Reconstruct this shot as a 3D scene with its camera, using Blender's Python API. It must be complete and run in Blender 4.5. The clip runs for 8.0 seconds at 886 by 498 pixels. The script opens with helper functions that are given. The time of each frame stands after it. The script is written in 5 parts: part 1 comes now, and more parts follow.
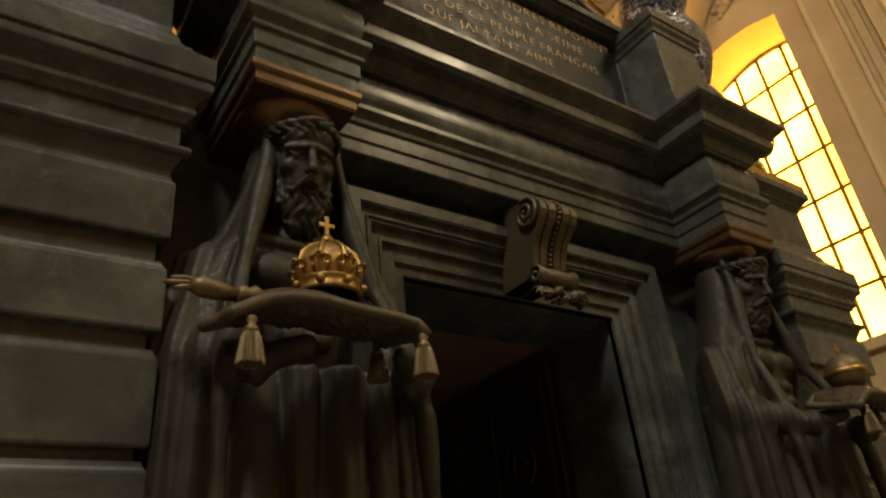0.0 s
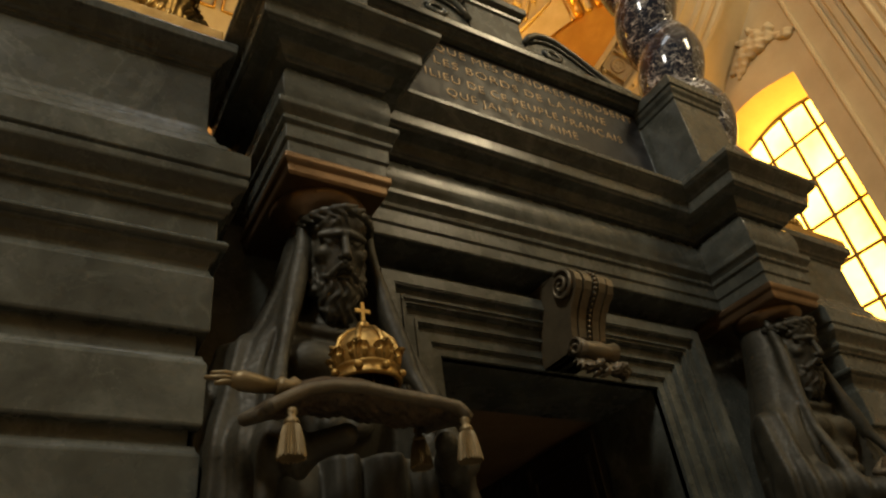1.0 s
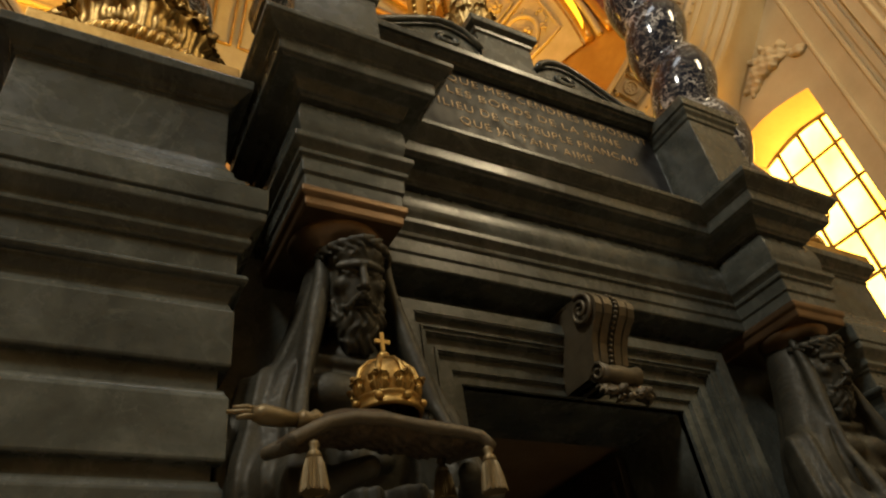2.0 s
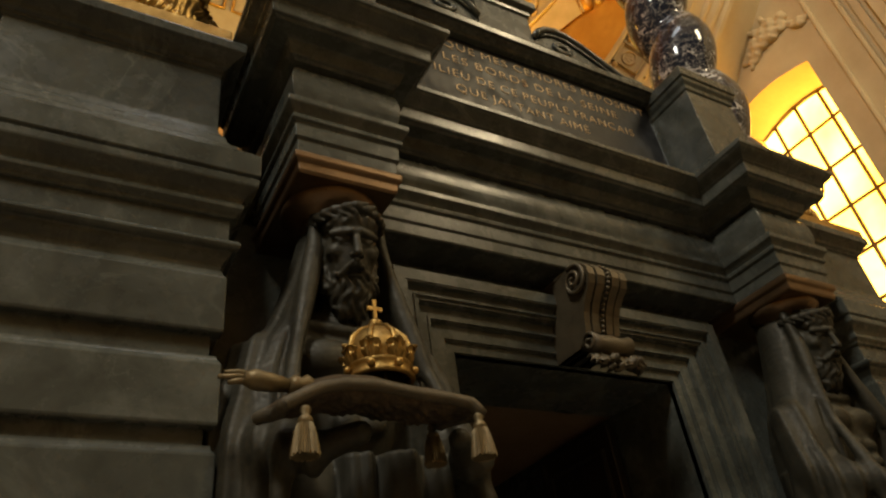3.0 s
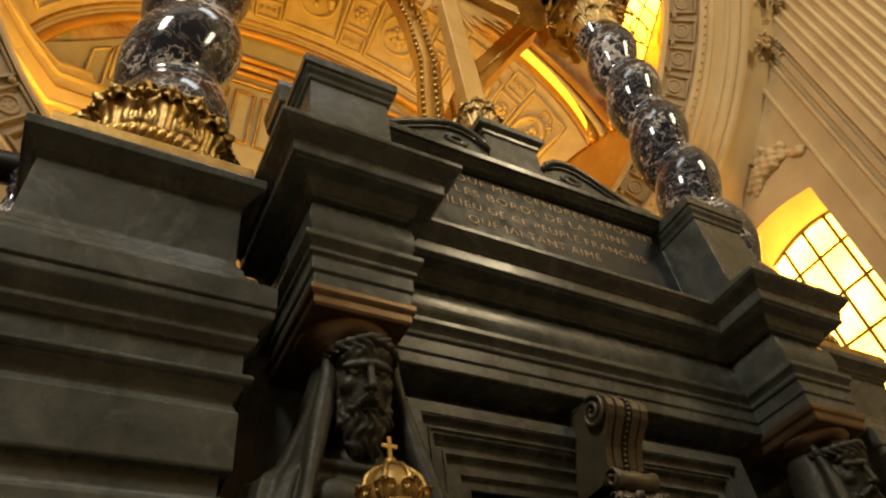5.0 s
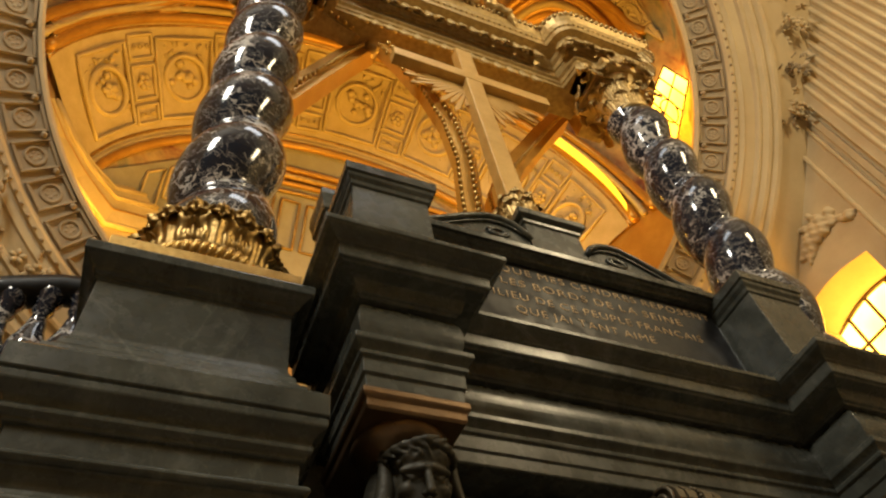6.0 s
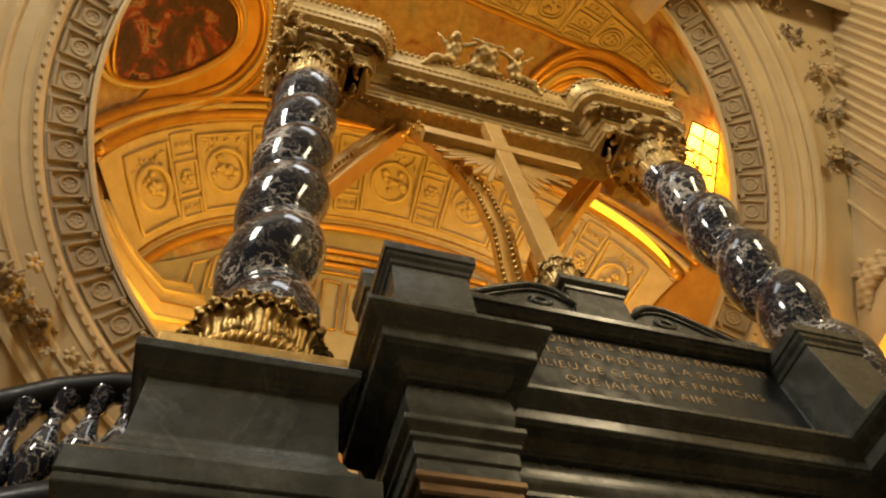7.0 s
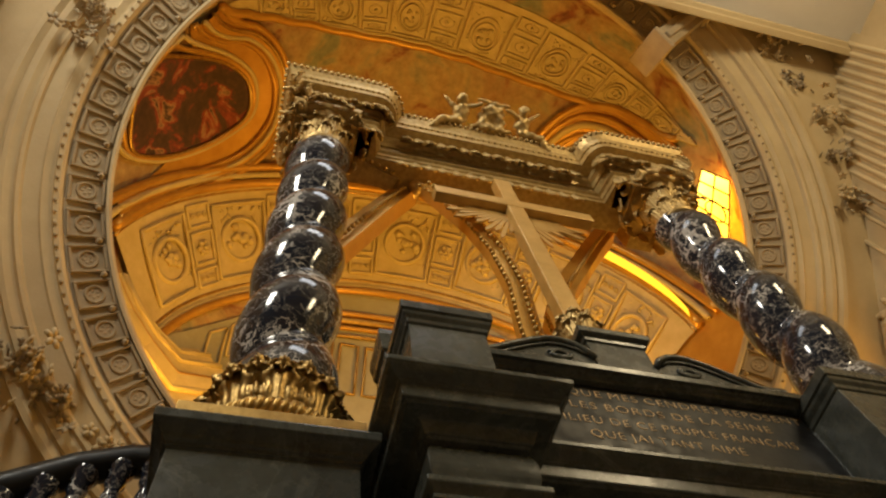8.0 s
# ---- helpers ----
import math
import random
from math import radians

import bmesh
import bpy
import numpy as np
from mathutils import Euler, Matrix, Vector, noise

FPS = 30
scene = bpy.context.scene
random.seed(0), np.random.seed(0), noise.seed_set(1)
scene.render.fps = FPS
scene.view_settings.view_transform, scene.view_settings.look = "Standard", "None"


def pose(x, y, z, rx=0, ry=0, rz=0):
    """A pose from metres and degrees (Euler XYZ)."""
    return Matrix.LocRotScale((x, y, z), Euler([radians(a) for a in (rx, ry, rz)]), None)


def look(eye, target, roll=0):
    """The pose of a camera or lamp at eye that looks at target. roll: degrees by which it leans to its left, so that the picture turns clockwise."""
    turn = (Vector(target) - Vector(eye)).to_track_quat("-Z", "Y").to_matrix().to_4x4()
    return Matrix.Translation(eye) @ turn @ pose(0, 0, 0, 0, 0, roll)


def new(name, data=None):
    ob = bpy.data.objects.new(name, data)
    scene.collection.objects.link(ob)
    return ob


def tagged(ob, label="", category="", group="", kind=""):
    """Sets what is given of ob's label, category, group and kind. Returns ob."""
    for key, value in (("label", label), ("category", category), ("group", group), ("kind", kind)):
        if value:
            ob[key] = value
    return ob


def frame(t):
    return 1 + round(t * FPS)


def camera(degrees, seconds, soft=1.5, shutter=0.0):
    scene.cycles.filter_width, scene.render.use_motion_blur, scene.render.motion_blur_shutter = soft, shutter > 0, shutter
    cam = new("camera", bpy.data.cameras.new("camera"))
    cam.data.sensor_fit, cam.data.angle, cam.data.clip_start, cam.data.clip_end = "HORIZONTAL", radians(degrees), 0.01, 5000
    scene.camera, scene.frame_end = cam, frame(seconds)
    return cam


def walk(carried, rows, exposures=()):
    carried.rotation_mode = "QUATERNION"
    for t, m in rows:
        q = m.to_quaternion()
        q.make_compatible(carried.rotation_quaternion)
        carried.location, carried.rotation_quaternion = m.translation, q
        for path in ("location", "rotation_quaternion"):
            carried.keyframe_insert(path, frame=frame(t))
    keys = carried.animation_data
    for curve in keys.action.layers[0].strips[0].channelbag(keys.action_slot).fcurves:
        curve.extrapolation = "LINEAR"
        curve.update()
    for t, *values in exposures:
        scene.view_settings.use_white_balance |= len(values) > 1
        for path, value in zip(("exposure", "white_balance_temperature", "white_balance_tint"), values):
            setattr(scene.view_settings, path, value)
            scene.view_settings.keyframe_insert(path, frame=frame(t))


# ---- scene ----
cam = camera(64.97, 8.0, 2.2)
EXPOSURE = 0.27
PATH = [
    (0.0, pose(-0.000, 0.000, 1.600, 118.31, 5.58, -33.70)),
    (0.5, pose(0.001, -0.001, 1.607, 121.83, 6.31, -32.34)),
    (1.0, pose(-0.004, -0.006, 1.616, 124.89, 6.91, -29.59)),
    (1.5, pose(-0.006, -0.013, 1.618, 127.25, 7.33, -27.63)),
    (1.7, pose(-0.006, -0.013, 1.618, 127.70, 7.40, -27.35)),
    (2.8, pose(0.002, -0.008, 1.618, 125.10, 7.03, -28.05)),
    (3.0, pose(0.003, -0.007, 1.618, 124.75, 7.00, -28.21)),
    (3.5, pose(0.001, -0.003, 1.619, 124.23, 6.71, -28.55)),
    (4.0, pose(-0.003, -0.003, 1.626, 124.62, 6.75, -28.63)),
    (4.5, pose(-0.007, -0.008, 1.633, 129.80, 6.56, -28.19)),
    (5.0, pose(-0.012, -0.011, 1.640, 135.15, 6.72, -27.22)),
    (5.2, pose(-0.014, -0.013, 1.641, 136.81, 6.89, -26.65)),
    (6.3, pose(-0.020, -0.022, 1.658, 144.44, 6.20, -19.78)),
    (6.5, pose(-0.021, -0.024, 1.662, 144.78, 6.08, -18.77)),
    (7.0, pose(-0.025, -0.033, 1.672, 149.65, 5.95, -16.53)),
    (7.5, pose(-0.023, -0.025, 1.672, 153.72, 6.05, -14.79)),
    (8.0, pose(-0.021, -0.018, 1.671, 154.83, 6.07, -13.68)),
]
walk(cam, PATH, [(0.0, EXPOSURE), (6.5, EXPOSURE + 0.10), (7.0, EXPOSURE), (8.0, EXPOSURE - 0.28)])

# ---- world and light ----
world = bpy.data.worlds.new("interior_air")
scene.world = world
world.use_nodes = True
world.node_tree.nodes["Background"].inputs[0].default_value = (1.0, 0.86, 0.66, 1)
world.node_tree.nodes["Background"].inputs[1].default_value = 0.02


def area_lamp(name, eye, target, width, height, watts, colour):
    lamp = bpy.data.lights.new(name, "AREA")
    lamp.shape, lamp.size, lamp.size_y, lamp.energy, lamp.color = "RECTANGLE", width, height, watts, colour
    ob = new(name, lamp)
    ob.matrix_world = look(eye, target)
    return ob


AXIS = 2.33                                   # middle of the doorway
RING_C = Vector((2.33, 3.55, 12.0))           # middle of the great round arch
TILT = radians(44)
RING_N = Vector((0, math.cos(TILT), math.sin(TILT)))
RING_U = Vector((1, 0, 0))
RING_V = RING_U.cross(RING_N) * -1
RING_R = 5.17

# lamps for daylight from tall clear church windows, unseen behind the visitor
area_lamp("unseen_nave_light", (-5.0, -3.7, 12.9), (0.8, 2.2, 4.4), 1.4, 2.6, 690, (1.0, 0.95, 0.82))
# added lamp from the right; its warmth stands in for window glare
area_lamp("unseen_nave_light", (7.5, -5.5, 12.6), (4.0, 2.4, 5.0), 1.3, 2.6, 380, (1.0, 0.80, 0.48))
area_lamp("dome_window_light", (1.6, -1.0, 14.3), (2.6, 3.0, 5.0), 3.2, 1.2, 55, (0.92, 0.96, 1.0))
# yellow fill lamps added out of sight low in the vault, without windows
RING_M = Matrix(((RING_U.x, RING_V.x, RING_N.x, RING_C.x), (RING_U.y, RING_V.y, RING_N.y, RING_C.y), (RING_U.z, RING_V.z, RING_N.z, RING_C.z), (0, 0, 0, 1)))
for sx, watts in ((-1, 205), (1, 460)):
    area_lamp("apse_fill_light", RING_M @ Vector((sx * 3.9, 3.7, 1.9)), RING_M @ Vector((-sx * 1.2, -2.2, 5.0)), 1.2, 2.5, watts, (1.0, 0.50, 0.065))


# ---- materials ----
def material(name, rough=0.5, metal=0.0):
    m = bpy.data.materials.new(name)
    m.use_nodes = True
    b = m.node_tree.nodes["Principled BSDF"]
    b.inputs["Roughness"].default_value, b.inputs["Metallic"].default_value = rough, metal
    return m, m.node_tree, b


def texture(nt, kind, scale, detail=6.0, rough=0.6, coord="Object", distortion=0.0):
    c = nt.nodes.new("ShaderNodeTexCoord")
    n = nt.nodes.new(kind)
    n.inputs["Scale"].default_value = scale
    if kind == "ShaderNodeTexNoise":
        n.inputs["Detail"].default_value, n.inputs["Roughness"].default_value, n.inputs["Distortion"].default_value = detail, rough, distortion
    nt.links.new(c.outputs[coord], n.inputs["Vector"])
    return n


def ramp(nt, src, stops):
    r = nt.nodes.new("ShaderNodeValToRGB")
    while len(r.color_ramp.elements) < len(stops):
        r.color_ramp.elements.new(0.5)
    for e, (p, c) in zip(r.color_ramp.elements, stops):
        e.position, e.color = p, (*c, 1) if len(c) == 3 else c
    nt.links.new(src, r.inputs["Fac"])
    return r


def mixed(nt, fac, a, b, mode="MIX"):
    m = nt.nodes.new("ShaderNodeMix")
    m.data_type, m.blend_type = "RGBA", mode
    for i, v in ((0, fac), (6, a), (7, b)):
        if isinstance(v, (int, float)):
            m.inputs[i].default_value = v
        elif isinstance(v, tuple):
            m.inputs[i].default_value = (*v, 1)
        else:
            nt.links.new(v, m.inputs[i])
    return m.outputs[2]


def bump(nt, b, src, strength, distance=0.01):
    n = nt.nodes.new("ShaderNodeBump")
    n.inputs["Strength"].default_value, n.inputs["Distance"].default_value = strength, distance
    nt.links.new(src, n.inputs["Height"])
    nt.links.new(n.outputs["Normal"], b.inputs["Normal"])


def dark_marble(name, base, light, vein, rough):
    """Polished near-black stone: soft clouds, broken pale veins, hairlines and slightly hazy polish."""
    m, nt, b = material(name, rough)
    big = texture(nt, "ShaderNodeTexNoise", 3.4, 9, 0.68, distortion=0.6)
    cloud = ramp(nt, big.outputs["Fac"], [(0.30, base), (0.52, tuple(a * 0.7 + c * 0.3 for a, c in zip(base, light))), (0.78, light)])

    def veins(scale, distortion, width, gate_scale, strength):
        line = texture(nt, "ShaderNodeTexNoise", scale, 7, 0.58, distortion=distortion)
        thin = ramp(nt, line.outputs["Fac"], [(0.5 - width, (0, 0, 0)), (0.5, (1, 1, 1)), (0.5 + width, (0, 0, 0))])
        gate = texture(nt, "ShaderNodeTexNoise", gate_scale, 4, 0.55)
        gated = ramp(nt, gate.outputs["Fac"], [(0.47, (0, 0, 0)), (0.66, (strength,) * 3)])
        fac = nt.nodes.new("ShaderNodeMath")
        fac.operation = "MULTIPLY"
        nt.links.new(thin.outputs["Color"], fac.inputs[0])
        nt.links.new(gated.outputs["Color"], fac.inputs[1])
        return fac.outputs[0]

    colour = mixed(nt, veins(1.3, 1.2, 0.014, 1.6, 0.22), cloud.outputs["Color"], vein)
    colour = mixed(nt, veins(4.2, 0.7, 0.010, 2.7, 0.20), colour, vein)
    info = nt.nodes.new("ShaderNodeObjectInfo")
    tone = ramp(nt, info.outputs["Random"], [(0, (0.85, 0.85, 0.85)), (1, (1.12, 1.12, 1.12))])
    nt.links.new(mixed(nt, 1.0, colour, tone.outputs["Color"], "MULTIPLY"), b.inputs["Base Color"])
    fine = texture(nt, "ShaderNodeTexNoise", 9, 6, 0.6)
    gloss = ramp(nt, fine.outputs["Fac"], [(0.3, (rough * 0.7,) * 3), (0.75, (rough * 1.5,) * 3)])
    nt.links.new(gloss.outputs["Color"], b.inputs["Roughness"])
    bump(nt, b, fine.outputs["Fac"], 0.02, 0.004)
    b.inputs["Specular IOR Level"].default_value = 0.27
    return m


def plain(name, colour, second, rough, metal=0.0, scale=6.0, fine=60.0, relief=0.1, depth=0.004):
    m, nt, b = material(name, rough, metal)
    n = texture(nt, "ShaderNodeTexNoise", scale, 7, 0.62)
    c = ramp(nt, n.outputs["Fac"], [(0.3, colour), (0.72, second)])
    nt.links.new(c.outputs["Color"], b.inputs["Base Color"])
    f = texture(nt, "ShaderNodeTexNoise", fine, 5, 0.6)
    g = ramp(nt, f.outputs["Fac"], [(0.3, (rough * 0.75,) * 3), (0.75, (min(1, rough * 1.35),) * 3)])
    nt.links.new(g.outputs["Color"], b.inputs["Roughness"])
    bump(nt, b, f.outputs["Fac"], relief, depth)
    return m


GREEN = dark_marble("green_black_marble", (0.038, 0.041, 0.035), (0.140, 0.147, 0.126), (0.27, 0.28, 0.24), 0.25)
BLACK = dark_marble("black_marble", (0.010, 0.010, 0.010), (0.018, 0.018, 0.018), (0.03, 0.03, 0.03), 0.42)
BLACK.node_tree.nodes["Principled BSDF"].inputs["Specular IOR Level"].default_value = 0.18


def portor():
    m, nt, b = material("veined_black_marble", 0.10)
    warp = texture(nt, "ShaderNodeTexNoise", 3.0, 6, 0.65)
    coord = nt.nodes.new("ShaderNodeTexCoord")
    moved = nt.nodes.new("ShaderNodeVectorMath")
    moved.operation = "MULTIPLY_ADD"
    moved.inputs[1].default_value = (0.55, 0.55, 0.55)
    nt.links.new(warp.outputs["Color"], moved.inputs[0])
    nt.links.new(coord.outputs["Object"], moved.inputs[2])
    crack = nt.nodes.new("ShaderNodeTexVoronoi")
    crack.feature = "DISTANCE_TO_EDGE"
    crack.inputs["Scale"].default_value = 7.0
    nt.links.new(moved.outputs[0], crack.inputs["Vector"])
    thick = texture(nt, "ShaderNodeTexNoise", 2.2, 4, 0.6)
    less = nt.nodes.new("ShaderNodeMath")
    less.operation = "MULTIPLY_ADD"
    less.inputs[1].default_value, less.inputs[2].default_value = 0.62, -0.286
    nt.links.new(thick.outputs["Fac"], less.inputs[0])
    gap = nt.nodes.new("ShaderNodeMath")
    gap.operation = "SUBTRACT"
    nt.links.new(less.outputs[0], gap.inputs[0])
    nt.links.new(crack.outputs["Distance"], gap.inputs[1])
    veins = ramp(nt, gap.outputs[0], [(0.0, (0, 0, 0)), (0.025, (0.85, 0.85, 0.85))])
    hair = texture(nt, "ShaderNodeTexNoise", 8.0, 8, 0.65, distortion=0.7)
    lines = ramp(nt, hair.outputs["Fac"], [(0.488, (0, 0, 0)), (0.5, (0.55, 0.55, 0.55)), (0.512, (0, 0, 0))])
    both = mixed(nt, 1.0, veins.outputs["Color"], lines.outputs["Color"], "LIGHTEN")
    stain = texture(nt, "ShaderNodeTexNoise", 14, 4, 0.6)
    white = ramp(nt, stain.outputs["Fac"], [(0.3, (0.42, 0.40, 0.37)), (0.7, (0.78, 0.76, 0.72))])
    nt.links.new(mixed(nt, both, (0.013, 0.017, 0.029), white.outputs["Color"]), b.inputs["Base Color"])
    g = texture(nt, "ShaderNodeTexNoise", 25, 4, 0.6)
    r = ramp(nt, g.outputs["Fac"], [(0.3, (0.06,) * 3), (0.75, (0.16,) * 3)])
    nt.links.new(r.outputs["Color"], b.inputs["Roughness"])
    b.inputs["Coat Weight"].default_value, b.inputs["Coat Roughness"].default_value = 0.12, 0.05
    b.inputs["Specular IOR Level"].default_value = 0.4
    return m


PORTOR = portor()
GILT = plain("gilt_bronze", (0.34, 0.205, 0.055), (0.60, 0.40, 0.13), 0.40, 0.95, 9, 70, 0.35)
PALE_GILT = plain("worn_gilding", (0.38, 0.25, 0.085), (0.64, 0.46, 0.185), 0.40, 0.55, 14, 70, 0.5)
TAN_GILT = plain("gilded_wood", (0.50, 0.30, 0.08), (0.64, 0.41, 0.13), 0.42, 0.35, 5, 60, 0.3)
BRONZE = plain("dark_bronze", (0.019, 0.017, 0.010), (0.046, 0.042, 0.027), 0.60, 0.35, 5, 60, 0.35)
COPPER = plain("polished_copper_bronze", (0.125, 0.080, 0.044), (0.21, 0.135, 0.074), 0.36, 0.8, 6, 60, 0.2)
OLIVE_BRONZE = plain("light_bronze", (0.12, 0.090, 0.044), (0.20, 0.150, 0.075), 0.5, 0.6, 8, 60, 0.3)
BRAID = plain("dull_bronze_braid", (0.060, 0.050, 0.032), (0.115, 0.092, 0.058), 0.6, 0.4, 12, 90, 0.5)
CONSOLE = plain("brown_bronze", (0.075, 0.060, 0.038), (0.14, 0.112, 0.068), 0.48, 0.5, 8, 60, 0.3)
STONE = plain("cream_limestone", (0.53, 0.405, 0.22), (0.64, 0.51, 0.29), 0.8, 0, 1.3, 30, 0.3, 0.01)
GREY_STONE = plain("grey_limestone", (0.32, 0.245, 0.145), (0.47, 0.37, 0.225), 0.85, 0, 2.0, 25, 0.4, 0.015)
WHITE_STONE = plain("white_plaster", (0.72, 0.70, 0.66), (0.80, 0.78, 0.74), 0.85, 0, 1.0, 20, 0.2, 0.01)
OCHRE = plain("gilded_ochre_plaster", (0.50, 0.255, 0.040), (0.66, 0.38, 0.075), 0.36, 0.5, 2.2, 30, 0.25, 0.01)
FLOORING = plain("stone_floor", (0.17, 0.155, 0.13), (0.26, 0.235, 0.20), 0.45, 0, 2.0, 30, 0.1)
VELVET = plain("brown_bronze_cloth", (0.018, 0.013, 0.007), (0.105, 0.070, 0.034), 0.55, 0.4, 30, 55, 0.9, 0.012)
DARK_OAK = plain("dark_bronze_door", (0.035, 0.028, 0.020), (0.06, 0.048, 0.034), 0.4, 0.5, 6, 50, 0.3)
ANTIQUE_GILT = plain("antique_gilding", (0.17, 0.105, 0.032), (0.50, 0.33, 0.11), 0.42, 0.95, 22, 80, 0.4)
GREY_PLASTER = plain("grey_green_plaster", (0.27, 0.25, 0.17), (0.36, 0.34, 0.24), 0.8, 0, 2.0, 25, 0.3, 0.01)
LETTER = plain("gilded_letter", (0.34, 0.23, 0.11), (0.62, 0.43, 0.22), 0.45, 0.25, 30, 90, 0.2)
BROWN_SOFFIT = plain("brown_passage_panel", (0.16, 0.10, 0.055), (0.26, 0.17, 0.095), 0.5, 0, 4.0, 40, 0.2)
LEAD = plain("window_lead", (0.10, 0.06, 0.02), (0.14, 0.09, 0.03), 0.6, 0.3, 20, 60, 0.1)


def glowing(name, low, high, strength, scale):
    m, nt, b = material(name, 0.4)
    n = texture(nt, "ShaderNodeTexNoise", scale, 4, 0.5)
    c = ramp(nt, n.outputs["Fac"], [(0.3, low), (0.7, high)])
    nt.links.new(c.outputs["Color"], b.inputs["Base Color"])
    nt.links.new(c.outputs["Color"], b.inputs["Emission Color"])
    b.inputs["Emission Strength"].default_value = strength
    return m


AMBER_GLASS = glowing("amber_window_glass", (1.0, 0.55, 0.02), (1.0, 0.66, 0.04), 1.3, 1.2)
YELLOW_GLASS = glowing("yellow_window_glass", (1.0, 0.44, 0.020), (1.0, 0.60, 0.10), 8.5, 0.7)


# ---- mesh helpers ----
def thing(name, label, category, at=(0, 0, 0), group="", kind=""):
    e = new(name)
    e.empty_display_size = 0.1
    e.location = at
    return tagged(e, label, category, group, kind)


def finish(bm, name, mat, smooth=False):
    bmesh.ops.recalc_face_normals(bm, faces=bm.faces[:])
    me = bpy.data.meshes.new(name)
    bm.to_mesh(me)
    bm.free()
    me.materials.append(mat)
    if smooth:
        for p in me.polygons:
            p.use_smooth = True
    return me


def part(name, bm, mat, parent=None, label="", smooth=False):
    """Links a bmesh, given in world metres, as one mesh object under parent."""
    ob = new(name, finish(bm, name, mat, smooth))
    if parent is not None:
        ob.parent = parent
        at = parent.matrix_basis.translation.copy()
        up = parent.parent
        while up is not None:
            at += up.matrix_basis.translation
            up = up.parent
        ob.location = -at
    return tagged(ob, label) if label else ob


def eased(profile, r=0.0045):
    """The profile with its corners slightly rounded, as worn stone has them."""
    out = [profile[0]]
    for a, p, b in zip(profile, profile[1:], profile[2:]):
        for q in (a, b):
            d = math.hypot(q[0] - p[0], q[1] - p[1])
            k = min(r, d * 0.4) / max(d, 1e-9)
            out.append((p[0] + (q[0] - p[0]) * k, p[1] + (q[1] - p[1]) * k))
    return out + [profile[-1]]


def stack(profile, x0, x1, front, back, bm=None, cap=True):
    """A moulded block: at each (z, out) of the profile its plan stands out that far at both sides and in front."""
    bm = bm or bmesh.new()
    rows = []
    c = 0.005
    for z, o in eased(profile):
        plan_row = ((x0 - o, back), (x0 - o, front - o + c), (x0 - o + c * 0.3, front - o + c * 0.3), (x0 - o + c, front - o), (x1 + o - c, front - o), (x1 + o - c * 0.3, front - o + c * 0.3), (x1 + o, front - o + c), (x1 + o, back))
        rows.append([bm.verts.new((x, y, z)) for x, y in plan_row])
    n = len(rows[0])
    for a, b in zip(rows, rows[1:]):
        for i in range(n):
            j = (i + 1) % n
            bm.faces.new((a[i], a[j], b[j], b[i]))
    if cap:
        bm.faces.new(rows[0])
        bm.faces.new(rows[-1])
    return bm


def box(x0, x1, y0, y1, z0, z1, bevel=0.0, bm=None):
    part_bm = bmesh.new()
    bmesh.ops.create_cube(part_bm, size=1)
    for v in part_bm.verts:
        v.co = ((x0 + x1) / 2 + v.co.x * (x1 - x0), (y0 + y1) / 2 + v.co.y * (y1 - y0), (z0 + z1) / 2 + v.co.z * (z1 - z0))
    if bevel:
        bmesh.ops.bevel(part_bm, geom=part_bm.edges[:], offset=bevel, segments=2, affect="EDGES", profile=0.5)
    if bm is None:
        return part_bm
    me = bpy.data.meshes.new("joined")
    part_bm.to_mesh(me)
    part_bm.free()
    bm.from_mesh(me)
    bpy.data.meshes.remove(me)
    return bm


def lathe(profile, centre=(0, 0, 0), segments=48, turn=None, bm=None, a0=0.0, a1=math.tau):
    """Turns (radius, height) round z, or round the z of the matrix turn."""
    bm = bm or bmesh.new()
    m = turn or Matrix.Translation(centre)
    full = abs(a1 - a0 - math.tau) < 1e-6
    count = segments if full else segments + 1
    rows = []
    for r, h in profile:
        rows.append([bm.verts.new(m @ Vector((r * math.cos(a0 + (a1 - a0) * k / segments), r * math.sin(a0 + (a1 - a0) * k / segments), h))) for k in range(count)])
    for a, b in zip(rows, rows[1:]):
        for k in range(segments):
            j = (k + 1) % count
            bm.faces.new((a[k], a[j], b[j], b[k]))
    return bm


def tube(points, radius, sides=8, bm=None, closed=False):
    bm = bm or bmesh.new()
    pts = [Vector(p) for p in points]
    rows = []
    for i, p in enumerate(pts):
        d = (pts[min(i + 1, len(pts) - 1)] - pts[max(i - 1, 0)]).normalized()
        a = d.orthogonal().normalized()
        if rows:
            a = (last - d * last.dot(d)).normalized()
        last = a
        b = d.cross(a)
        r = radius[i] if isinstance(radius, (list, tuple)) else radius
        rows.append([bm.verts.new(p + (a * math.cos(k * math.tau / sides) + b * math.sin(k * math.tau / sides)) * r) for k in range(sides)])
    for a, b in zip(rows, rows[1:]):
        for k in range(sides):
            bm.faces.new((a[k], a[(k + 1) % sides], b[(k + 1) % sides], b[k]))
    if not closed:
        bm.faces.new(rows[0])
        bm.faces.new(rows[-1])
    return bm


# ---- church shell ----
floor = part("floor", box(-12, 12, -12, 12, -0.2, 0.0), FLOORING)
tagged(floor, "pale worn stone floor of the church", "floor", kind="structure")
for name, dims in (("wall_south", (-12, 12, -12.3, -12, 0, 20)), ("wall_west", (-12.3, -12, -12, 12, 0, 20)), ("wall_east_nave", (12, 12.3, -12, 1, 0, 20))):
    tagged(part(name, box(*dims), STONE), "cream limestone church wall", "wall", kind="structure")


